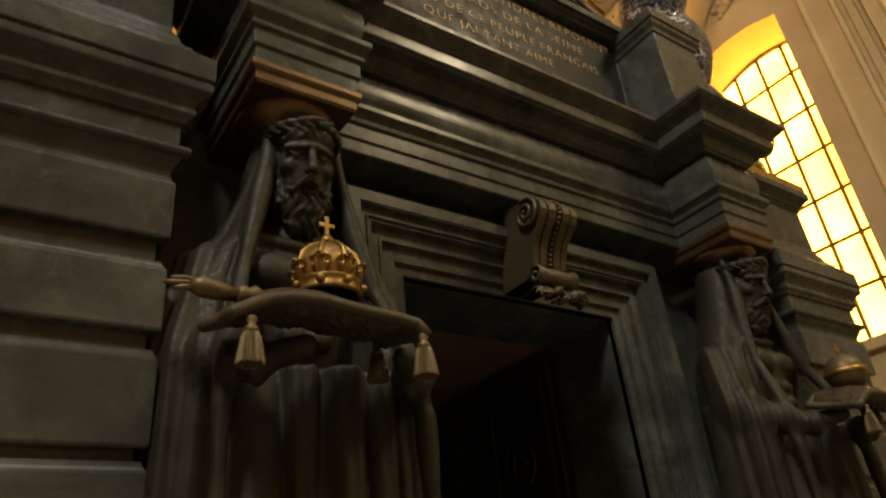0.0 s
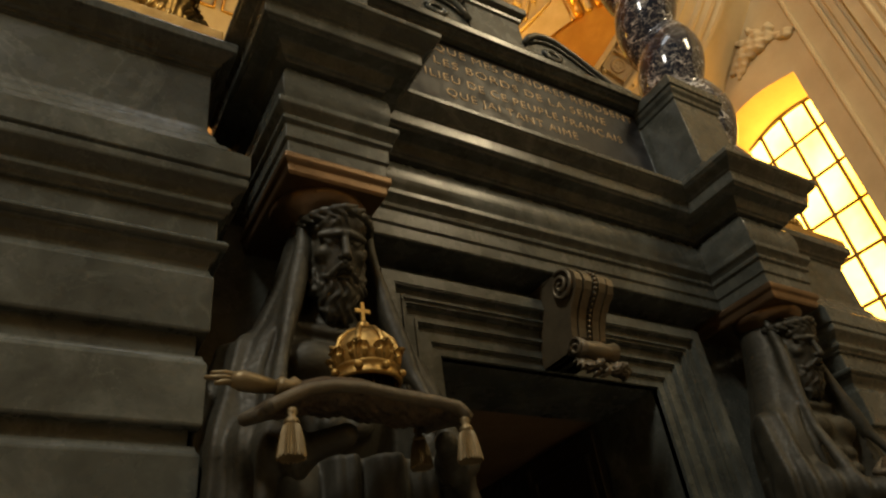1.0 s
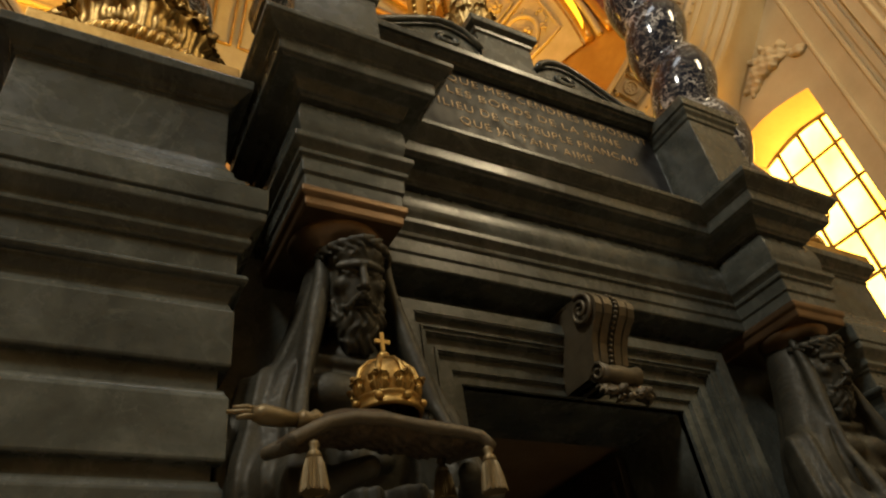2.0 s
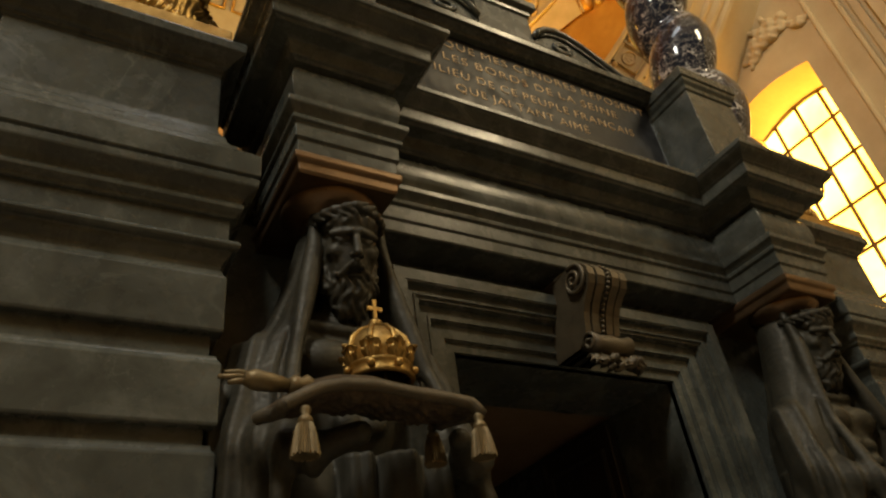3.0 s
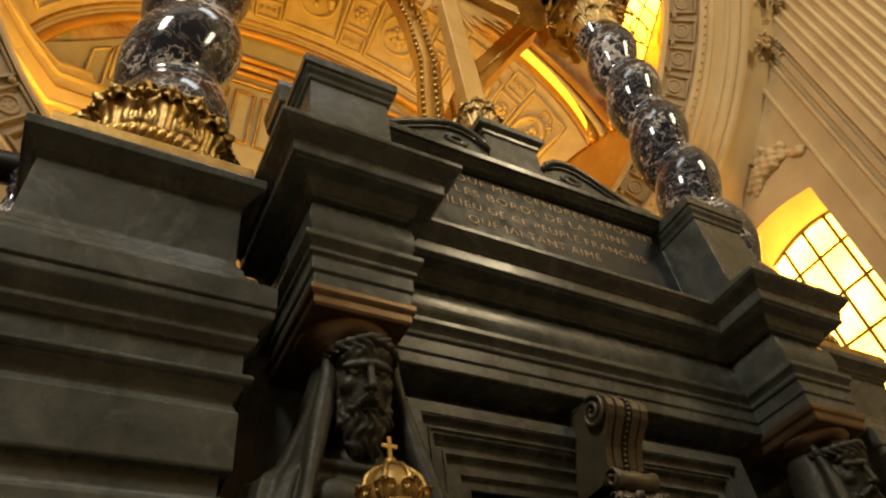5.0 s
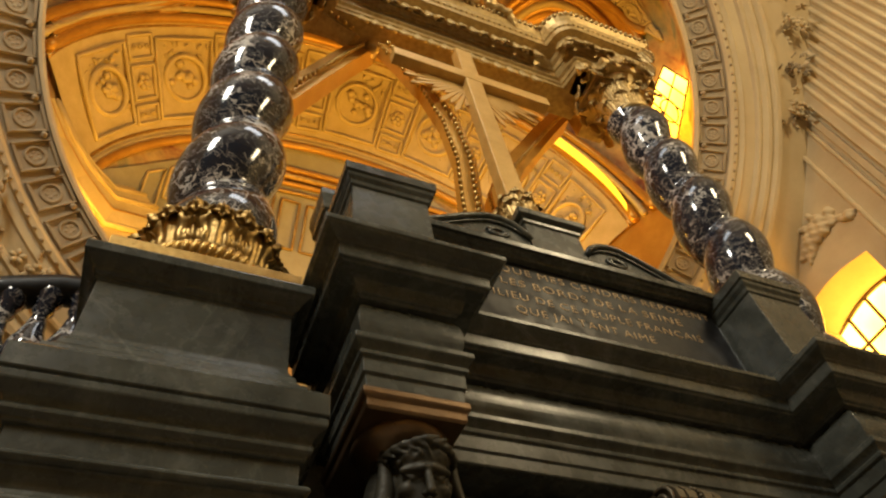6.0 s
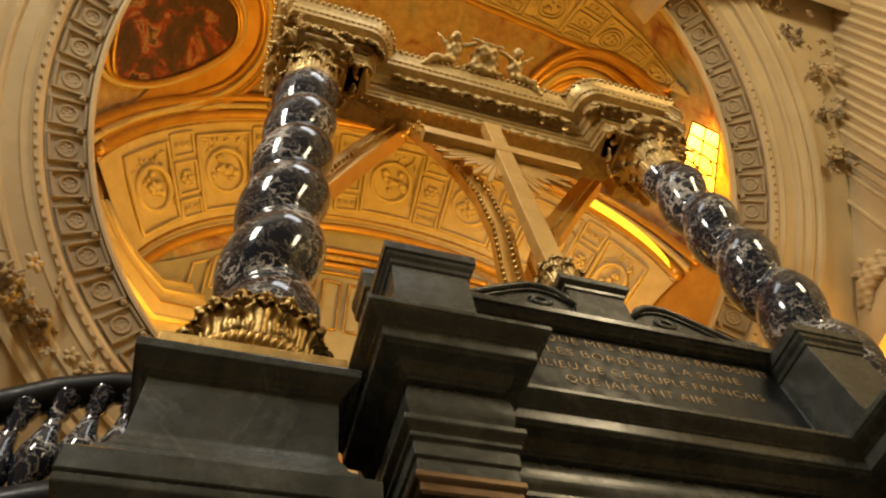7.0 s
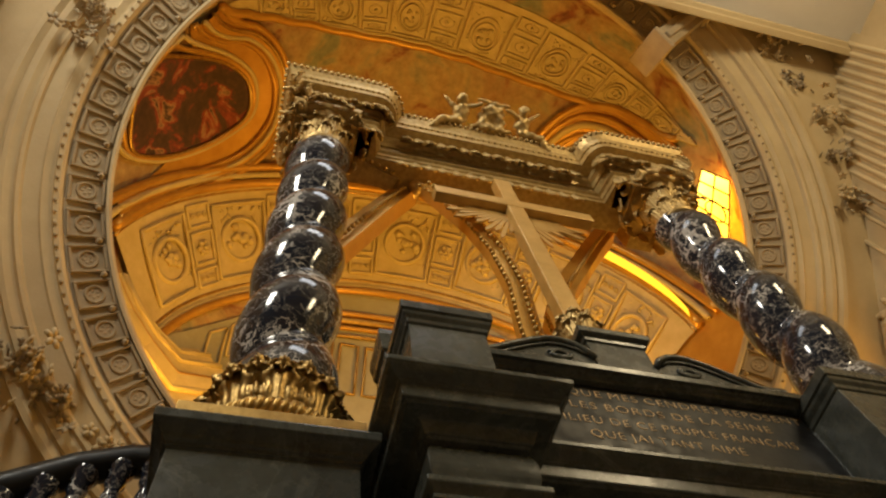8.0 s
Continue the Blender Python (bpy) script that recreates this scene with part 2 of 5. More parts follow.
# ---- marble portal: piers, ressauts, entablature ----
def pier(x0, x1, front=2.06, back=3.05):
    """A rusticated pier with its cornice and the pedestal of the column above."""
    t = thing("marble_pier", "rusticated green-black marble pier with moulded cornice and pedestal", "pier", ((x0 + x1) / 2, front, 0), "marble piers")
    tops = [3.019, 2.692, 2.397, 2.072, 1.747, 1.422, 1.097, 0.772, 0.447]
    part("core", box(x0 + 0.035, x1 - 0.035, front + 0.035, back, 0, 3.03), GREEN, t)
    for k, z in enumerate(tops):
        low = 2.775 if k == 0 else 2.455 if k == 1 else z - 0.29
        part("stone_course", stack([(low, -0.006), (low + 0.006, 0), (z - 0.03, 0), (z - 0.012, -0.012), (z, -0.014)], x0, x1, front, back - 0.01), GREEN, t)
    part("stone_plinth", stack([(0, 0.03), (0.14, 0.03), (0.155, 0.0)], x0, x1, front, back - 0.01), GREEN, t)
    part("architrave", stack([(3.019, -0.020), (3.045, -0.018), (3.06, -0.008), (3.078, 0.004), (3.092, 0.006), (3.096, 0.024), (3.104, 0.032), (3.114, 0.035), (3.124, 0.031), (3.132, 0.022), (3.135, 0.002), (3.142, -0.002), (3.237, -0.002)], x0, x1, front, back), GREEN, t)
    cyma = [(3.237, -0.002), (3.240, 0.014), (3.254, 0.016), (3.258, 0.022), (3.270, 0.034), (3.274, 0.036), (3.292, 0.036), (3.296, 0.030), (3.310, 0.032), (3.325, 0.040), (3.342, 0.060), (3.352, 0.074), (3.358, 0.079), (3.392, 0.081), (3.395, 0.070), (3.402, 0.070), (3.405, 0.084), (3.507, 0.084)]
    part("cornice", stack(cyma, x0, x1, front, back), GREEN, t)
    base = [(3.507, 0.080), (3.545, 0.050), (3.566, 0.020), (3.569, 0.015), (3.604, 0.008), (3.608, -0.008), (3.636, -0.020), (3.640, -0.026), (3.672, -0.032), (3.69, -0.044), (3.715, -0.056), (3.74, -0.061), (4.06, -0.064), (4.065, -0.05)]
    part("pedestal", stack(base, x0, x1, front, back), GREEN, t)
    part("pedestal_cap", stack([(4.065, -0.060), (4.085, -0.056), (4.095, -0.04), (4.112, -0.034), (4.135, -0.012), (4.15, 0.006), (4.155, 0.018), (4.205, 0.022), (4.215, 0.016)], x0, x1, front, back), GREEN, t)
    return t


PIERS = [pier(-0.50, 0.45), pier(2 * AXIS - 0.43, 2 * AXIS + 0.36)]


# the entablature's mouldings, as (height, projection)
ARCHITRAVE = [(3.548, 0.004), (3.552, 0.012), (3.619, 0.013), (3.622, 0.024), (3.703, 0.026), (3.706, 0.040), (3.729, 0.042), (3.733, 0.036), (3.738, 0.038), (3.752, 0.046), (3.768, 0.060), (3.774, 0.067), (3.807, 0.067), (3.812, 0.03)]
FRIEZE = [(3.812, 0.030), (3.845, 0.034), (3.875, 0.041), (3.905, 0.045), (3.935, 0.046), (3.965, 0.044), (3.990, 0.039), (4.012, 0.031), (4.032, 0.020), (4.046, 0.010), (4.056, -0.004), (4.060, -0.015)]
CORNICE = [(4.060, -0.01), (4.063, 0.034), (4.075, 0.036), (4.078, 0.050), (4.088, 0.055), (4.108, 0.061), (4.126, 0.069), (4.138, 0.072), (4.143, 0.076), (4.150, 0.150), (4.160, 0.152), (4.164, 0.167), (4.171, 0.170), (4.240, 0.174), (4.243, 0.184), (4.254, 0.187), (4.257, 0.192), (4.268, 0.202), (4.284, 0.222), (4.300, 0.238), (4.311, 0.243), (4.314, 0.250), (4.345, 0.252), (4.350, 0.245)]


def ressaut(xm):
    """The entablature block that breaks forward over a statue, with its attic pedestal."""
    t = thing("entablature_block", "projecting dark green marble entablature block over bronze capital", "entablature", (xm, 1.95, 0), "entablature blocks")
    h = 0.205
    back = 2.62
    part("abacus", stack([(3.452, 0), (3.460, 0.008), (3.502, 0.011), (3.506, 0.019), (3.514, 0.026), (3.543, 0.027), (3.548, 0.022)], xm - h, xm + h, 1.95, back), COPPER, t, "reddish polished bronze abacus")
    cap = [(0.10, 3.33), (0.12, 3.335), (0.125, 3.35), (0.12, 3.36), (0.13, 3.375), (0.165, 3.395), (0.195, 3.42), (0.205, 3.44), (0.20, 3.452)]
    part("capital", lathe(cap, (xm, 2.17, 0), 40), COPPER, t, "round polished bronze capital", True)
    part("architrave", stack(ARCHITRAVE, xm - h, xm + h, 1.95, back), GREEN, t)
    part("frieze", stack(FRIEZE, xm - h, xm + h, 1.95, back), GREEN, t)
    part("cornice", stack(CORNICE + [(4.37, 0.12)], xm - h, xm + h, 1.95, back), GREEN, t)
    part("pedestal", stack([(4.36, 0.055), (4.48, 0.055), (4.50, 0.040), (4.54, 0.012), (4.56, 0.006), (5.16, 0.0)], xm - 0.235, xm + 0.235, 2.0, 2.60), GREEN, t)
    part("pedestal_cap", stack([(5.16, 0.0), (5.17, 0.012), (5.20, 0.016), (5.23, 0.035), (5.26, 0.04), (5.265, 0.052), (5.34, 0.055), (5.35, 0.05)], xm - 0.235, xm + 0.235, 2.0, 2.60), GREEN, t)
    return t


RESSAUTS = [ressaut(0.88), ressaut(2 * AXIS - 0.86)]

# the middle part of the portal, set back between the two blocks
portal = thing("wall_portal", "dark green marble portal wall with moulded entablature", "wall", (AXIS, 2.5, 0), kind="structure")
X0, X1 = 0.88, 2 * AXIS - 0.86
for sx, ex in ((0.42, 1.615), (3.045, 2 * AXIS - 0.42)):
    part("jamb_wall", box(sx, ex, 2.53, 3.05, 0, 3.60), GREEN, portal)
part("lintel_wall", box(1.615, 3.045, 2.53, 3.05, 3.075, 3.60), GREEN, portal)


def course(profile, name, front, mat=None):
    """A straight moulding: (z, out) drawn along the portal."""
    bm = bmesh.new()
    ends = []
    profile = eased(profile)
    for x in (X0, X1):
        ends.append([bm.verts.new((x, front - o, z)) for z, o in profile] + [bm.verts.new((x, 2.9, profile[-1][0])), bm.verts.new((x, 2.9, profile[0][0]))])
    for i in range(len(ends[0])):
        j = (i + 1) % len(ends[0])
        bm.faces.new((ends[0][i], ends[0][j], ends[1][j], ends[1][i]))
    bm.faces.new(ends[0])
    bm.faces.new(ends[1])
    return part(name, bm, mat or GREEN, portal)


F = 2.31
course(ARCHITRAVE, "architrave", F)
course(FRIEZE, "frieze", F)
course(CORNICE + [(4.42, 0.12)], "cornice", F)
course([(4.40, -0.10), (4.41, 0.06), (4.50, 0.06), (4.52, 0.05), (4.56, 0.04), (4.58, 0.01), (4.62, 0.0), (4.63, -0.02)], "attic_base", F)
course([(5.285, -0.05), (5.29, 0.02), (5.31, 0.03), (5.325, 0.055), (5.335, 0.06), (5.338, 0.085), (5.385, 0.092), (5.40, 0.085)], "attic_cornice", F)
part("attic_wall", box(X0, X1, 2.36, 2.85, 4.5, 5.30), GREEN, portal)
part("tablet", box(1.15, 2 * AXIS - 1.15, 2.333, 2.40, 4.60, 5.29), BLACK, portal, "black marble tablet")


def door_frame():
    """Three stepped fasciae round the opening, with a moulded outer rim that has ears."""
    t = thing("door_frame", "moulded green-black marble door frame with ears", "door frame", (AXIS, 2.49, 0), kind="structure")
    a, b, top = 1.615, 2 * AXIS - 1.615, 3.075
    steps = [(0, 0, 0), (0.0, 0.048, 2.508), (0.048, 0.056, 2.498), (0.056, 0.128, 2.488), (0.128, 0.136, 2.474), (0.136, 0.150, 2.458), (0.150, 0.200, 2.463), (0.200, 0.208, 2.440), (0.208, 0.226, 2.424), (0.226, 0.236, 2.412), (0.236, 0.276, 2.418), (0.276, 0.284, 2.388), (0.284, 0.344, 2.382), (0.344, 0.358, 2.400)]
    for i0, i1, front in steps[1:]:
        bm = bmesh.new()
        inner = [(a - i0, 0), (a - i0, top + i0), (b + i0, top + i0), (b + i0, 0)]
        outer = [(a - i1, 0), (a - i1, top + i1), (b + i1, top + i1), (b + i1, 0)]
        vi = [[bm.verts.new((x, y, z)) for x, z in inner] for y in (front, 2.56)]
        vo = [[bm.verts.new((x, y, z)) for x, z in outer] for y in (front, 2.56)]
        for k in range(3):
            bm.faces.new((vi[0][k], vi[0][k + 1], vo[0][k + 1], vo[0][k]))
            bm.faces.new((vi[0][k], vi[0][k + 1], vi[1][k + 1], vi[1][k]))
            bm.faces.new((vo[0][k], vo[0][k + 1], vo[1][k + 1], vo[1][k]))
        part("fascia", bm, GREEN, t)
    return t


door_frame()
passage = thing("wall_passage", "dark stone passage behind the doorway", "wall", (AXIS, 4, 0), kind="structure")
part("side_wall", box(1.40, 1.60, 3.05, 6.0, 0, 3.3), GREEN, passage)
part("side_wall", box(3.06, 3.26, 3.05, 6.0, 0, 3.3), GREEN, passage)
part("end_wall", box(1.40, 3.26, 6.0, 6.2, 0, 3.3), GREEN, passage)
part("passage_ceiling", box(1.40, 3.26, 3.05, 6.2, 3.09, 3.3), BROWN_SOFFIT, passage, "brown panelled passage ceiling")
back_wall = part("wall_behind", box(-0.5, 2 * AXIS + 0.5, 3.05, 3.30, 3.3, 4.2), GREEN)
tagged(back_wall, "plain dark marble backing wall of the portal", "wall", kind="structure")

# ---- twisted columns ----
def leaf(width, height, curl, lobes=5, thick=0.012):
    """A carved acanthus leaf that stands on z = 0, faces -y and curls outwards at its tip."""
    bm = bmesh.new()
    n, m = 22, 8
    grid = []
    for i in range(n + 1):
        t = i / n
        lobe = abs(math.sin(math.pi * lobes * t))
        w = width * (0.62 + 0.38 * math.sin(math.pi * min(1, t * 1.2))) * (1 - t ** 7) * (0.72 + 0.28 * lobe)
        z = height * math.sin(t * 2.0) / math.sin(1.57)
        y = -curl * t ** 2.2 - 0.08 * height * math.sin(math.pi * t)
        row = []
        for j in range(-m, m + 1):
            s = j / m
            frill = 0.10 * width * abs(s) ** 2 * math.sin(math.pi * 2 * lobes * t)
            row.append(bm.verts.new((w * s / 2, y + 0.16 * width * s * s + frill - 0.03 * width * math.cos(s * math.pi * 4), z - 0.22 * height * s * s * t + 0.05 * height * abs(s) * lobe)))
        grid.append(row)
    faces = []
    for a, b in zip(grid, grid[1:]):
        for j in range(2 * m):
            faces.append(bm.faces.new((a[j], a[j + 1], b[j + 1], b[j])))
    ret = bmesh.ops.extrude_face_region(bm, geom=faces)
    for v in [g for g in ret["geom"] if isinstance(g, bmesh.types.BMVert)]:
        v.co.y += thick
    return bm


def around(me, count, radius, centre, parent, name, turn0=0.0, scale=(1, 1, 1)):
    """Copies of one mesh in a ring, as parts that share it."""
    for k in range(count):
        ob = new(name, me)
        ob.parent = parent
        a = turn0 + math.tau * k / count
        ob.matrix_local = Matrix.Translation(Vector(centre) - parent.location) @ Matrix.Rotation(a, 4, "Z") @ Matrix.Translation((0, -radius, 0)) @ Matrix.Diagonal((*scale, 1))


BASE_LEAF = finish(leaf(0.30, 0.33, 0.10, 4), "leaf", ANTIQUE_GILT, True)
CAP_LEAF = finish(leaf(0.20, 0.30, 0.13), "leaf", PALE_GILT, True)


def column(xm, ym=2.545, z0=4.215):
    t = thing("twisted_column", "twisted black marble column with white veins on gilded base", "column", (xm, ym, z0), "baldachin columns")
    part("base_plate", stack([(z0, 0), (z0 + 0.105, 0), (z0 + 0.11, -0.005)], xm - 0.43, xm + 0.43, ym - 0.465, ym + 0.43), GILT, t, "flat gilded base plate")
    part("drum", lathe([(0.40, z0 + 0.10), (0.405, z0 + 0.12), (0.39, z0 + 0.16), (0.36, z0 + 0.20)], (xm, ym, 0)), GILT, t, "", True)
    z0 += 0.17
    zb, zt, pitch = z0 + 0.34, 9.66, 0.86
    bm = bmesh.new()
    rows = []
    n, seg = 260, 56
    for i in range(n + 1):
        z = zb + (zt - zb) * i / n
        ring = []
        for k in range(seg):
            a = math.tau * k / seg
            u = ((z - zb) / pitch - a / math.tau) % 1.0
            r = 0.238 + 0.112 * math.sin(math.pi * u) ** 0.95
            ring.append(bm.verts.new((xm + r * math.cos(a), ym + r * math.sin(a), z)))
        rows.append(ring)
    for a, b in zip(rows, rows[1:]):
        for k in range(seg):
            bm.faces.new((a[k], a[(k + 1) % seg], b[(k + 1) % seg], b[k]))
    part("shaft", bm, PORTOR, t, "polished black marble shaft with white veins", True)
    torus = lambda r0, h, r: [(r0 + r * math.cos(a), h + r * math.sin(a)) for a in [math.tau * k / 12 for k in range(13)]]
    part("base_torus", lathe(torus(0.345, z0 + 0.10, 0.05), (xm, ym, 0)), GILT, t, "gilded rope-twist torus", True)
    bm = bmesh.new()
    for k in range(60):
        a = math.tau * k / 60
        d = Vector((math.cos(a), math.sin(a), 0))
        e = Vector((-math.sin(a), math.cos(a), 0))
        c = Vector((xm, ym, z0 + 0.10)) + d * 0.345
        tube([c + d * 0.05 * math.cos(q) + Vector((0, 0, 0.055 * math.sin(q))) + e * (q * 0.018) for q in (-1.4, -0.7, 0.0, 0.7, 1.4)], 0.014, 5, bm)
    part("rope_moulding", bm, GILT, t, "", True)
    part("base_bell", lathe([(0.36, z0 + 0.05), (0.37, z0 + 0.06), (0.34, z0 + 0.14), (0.33, z0 + 0.28), (0.29, z0 + 0.42)], (xm, ym, 0)), GILT, t, "", True)
    around(BASE_LEAF, 9, 0.335, (xm, ym, z0 + 0.13), t, "leaf")
    around(BASE_LEAF, 9, 0.325, (xm, ym, z0 + 0.15), t, "leaf", math.tau / 18, (0.8, 0.9, 1.10))
    part("neck_ring", lathe(torus(0.25, 9.64, 0.035), (xm, ym, 0)), PALE_GILT, t, "", True)
    part("capital_bell", lathe([(0.24, 9.64), (0.25, 9.85), (0.28, 10.15), (0.36, 10.40), (0.38, 10.45)], (xm, ym, 0)), PALE_GILT, t, "pale gilded leafy capital", True)
    around(CAP_LEAF, 8, 0.25, (xm, ym, 9.68), t, "leaf", 0.0, (1, 1, 1.1))
    around(CAP_LEAF, 8, 0.27, (xm, ym, 9.90), t, "leaf", math.tau / 16, (1.1, 1.1, 1.35))
    for sx in (-1, 1):
        for sy in (-1, 1):
            pts = [Vector((xm, ym, 10.42)) + Vector((sx * 0.72, sy * 0.72, 0)) * (0.44 - 0.016 * q * math.cos(q * 0.9)) + Vector((0, 0, -0.016 * q * math.sin(q * 0.9))) for q in [7 - k * 0.35 for k in range(21)]]
            part("volute", tube(pts, 0.035, 7), PALE_GILT, t, "", True)
    part("abacus", stack([(10.43, 0), (10.45, 0.02), (10.50, 0.03), (10.52, 0.02)], xm - 0.40, xm + 0.40, ym - 0.40, ym + 0.40), PALE_GILT, t)
    return t


COLUMNS = [column(-0.02), column(2 * AXIS + 0.02)]


def door_leaf(hinge, side):
    """A tall bronze leaf folded back against the passage wall, with raised panels and scroll ornament."""
    t = thing("bronze_door", "dark bronze door leaf with relief panels standing open", "door", (hinge, 3.1, 0), "door leaves")
    x0, x1 = sorted((hinge, hinge - side * 0.06))
    part("leaf_panel", box(x0, x1, 3.08, 3.78, 0.02, 3.04, 0.008), DARK_OAK, t)
    face = hinge - side * 0.06
    for z0, z1 in ((0.15, 0.95), (1.05, 1.85), (1.95, 2.90)):
        pts = [(face, 3.16, z0), (face, 3.70, z0), (face, 3.70, z1), (face, 3.16, z1), (face, 3.16, z0)]
        fr = part("panel_frame", tube(pts, 0.022, 6), DARK_OAK, t)
        ring = [Vector((face - side * 0.01, 3.43 + (0.16 - 0.012 * q) * math.cos(q), (z0 + z1) / 2 + (0.20 - 0.015 * q) * math.sin(q))) for q in [k * 0.45 for k in range(22)]]
        part("scroll_ornament", tube(ring, 0.018, 6), DARK_OAK, fr, "", True)
    part("edge_strip", tube([(face, 3.76, 0.05), (face, 3.76, 3.0)], 0.025, 6), DARK_OAK, t)
    return t


door_leaf(1.60, -1)
door_leaf(3.06, 1)

# ---- attic over the doorway ----
crown_block = part("attic_block", stack([(5.39, 0.03), (5.47, 0.03), (5.48, 0.0), (5.86, 0.0), (5.87, 0.015), (5.90, 0.02), (5.92, 0.045), (5.93, 0.055), (5.99, 0.058), (6.0, 0.05)], AXIS - 0.235, AXIS + 0.235, 2.33, 2.80), GREEN, portal)


def attic_scroll(side):
    """A half pediment with a hollow eye that leans against the middle block."""
    out = [(0.24, 5.39), (0.24, 5.66), (0.29, 5.75), (0.37, 5.81), (0.46, 5.835), (0.56, 5.83), (0.70, 5.77), (0.85, 5.685), (1.0, 5.595), (1.15, 5.51), (1.24, 5.45), (1.24, 5.39)]
    bm = bmesh.new()
    f = [[bm.verts.new((AXIS + side * d, y, z)) for d, z in out] for y in (2.34, 2.78)]
    bm.faces.new(f[0])
    bm.faces.new(f[1])
    for i in range(len(out)):
        j = (i + 1) % len(out)
        bm.faces.new((f[0][i], f[0][j], f[1][j], f[1][i]))
    ob = part("half_pediment", bm, GREEN, portal)
    edge = tube([(AXIS + side * d, 2.325, z - 0.02) for d, z in out[1:11]], 0.026, 8)
    part("rim_moulding", edge, GREEN, ob, "", True)
    edge = tube([(AXIS + side * d, 2.33, z - 0.075) for d, z in out[2:10]], 0.012, 6)
    part("rim_moulding", edge, GREEN, ob, "", True)
    eye = [Vector((AXIS + side * (0.50 + 0.085 * math.cos(a) * (1 - q / 3)), 2.33, 5.635 + 0.050 * math.sin(a) * (1 - q / 3))) for q in (0, 1) for a in [math.tau * k / 14 for k in range(14)]]
    part("eye", tube(eye, 0.014, 6), GREEN, ob, "", True)


attic_scroll(-1)
attic_scroll(1)


part("attic_return", stack([(4.2, 0.0), (5.86, 0.0), (5.88, 0.02), (5.94, 0.03), (6.02, 0.05), (6.08, 0.05)], 0.66, 0.95, 2.66, 2.95), GREEN, portal)
part("attic_return", stack([(4.2, 0.0), (5.86, 0.0), (5.88, 0.02), (5.94, 0.03), (6.02, 0.05), (6.08, 0.05)], 2 * AXIS - 0.93, 2 * AXIS - 0.66, 2.66, 2.95), GREEN, portal)


def inscription(text, right, z, size, squeeze):
    curve = bpy.data.curves.new("inscription", "FONT")
    curve.body, curve.size, curve.align_x, curve.extrude = text, size, "RIGHT", 0.002
    curve.space_word, curve.space_character, curve.offset = 0.75, 1.16, -0.0024
    ob = bpy.data.objects.new("inscription_curve", curve)
    scene.collection.objects.link(ob)
    me = bpy.data.meshes.new_from_object(ob.evaluated_get(bpy.context.evaluated_depsgraph_get()))
    bpy.data.objects.remove(ob)
    me.materials.clear()
    me.materials.append(LETTER)
    wide = max(v.co.x for v in me.vertices) - min(v.co.x for v in me.vertices)
    line = new("inscription_line", me)
    line.parent = portal
    line.matrix_local = Matrix.Translation(Vector((right, 2.331, z)) - portal.location) @ Matrix.Rotation(math.pi / 2, 4, "X") @ Matrix.Diagonal((squeeze / wide, 1, 1, 1))
    tagged(line, "gilded capital letters cut in the tablet")


inscription("QUE MES CENDRES REPOSENT", 3.472, 5.168, 0.096, 1.715)
inscription("LES BORDS DE LA SEINE", 3.165, 5.036, 0.096, 1.42)
inscription("ILIEU DE CE PEUPLE FRANÇAIS", 3.275, 4.897, 0.096, 1.61)
inscription("QUE JAI TANT AIMÉ", 2.830, 4.768, 0.096, 1.03)


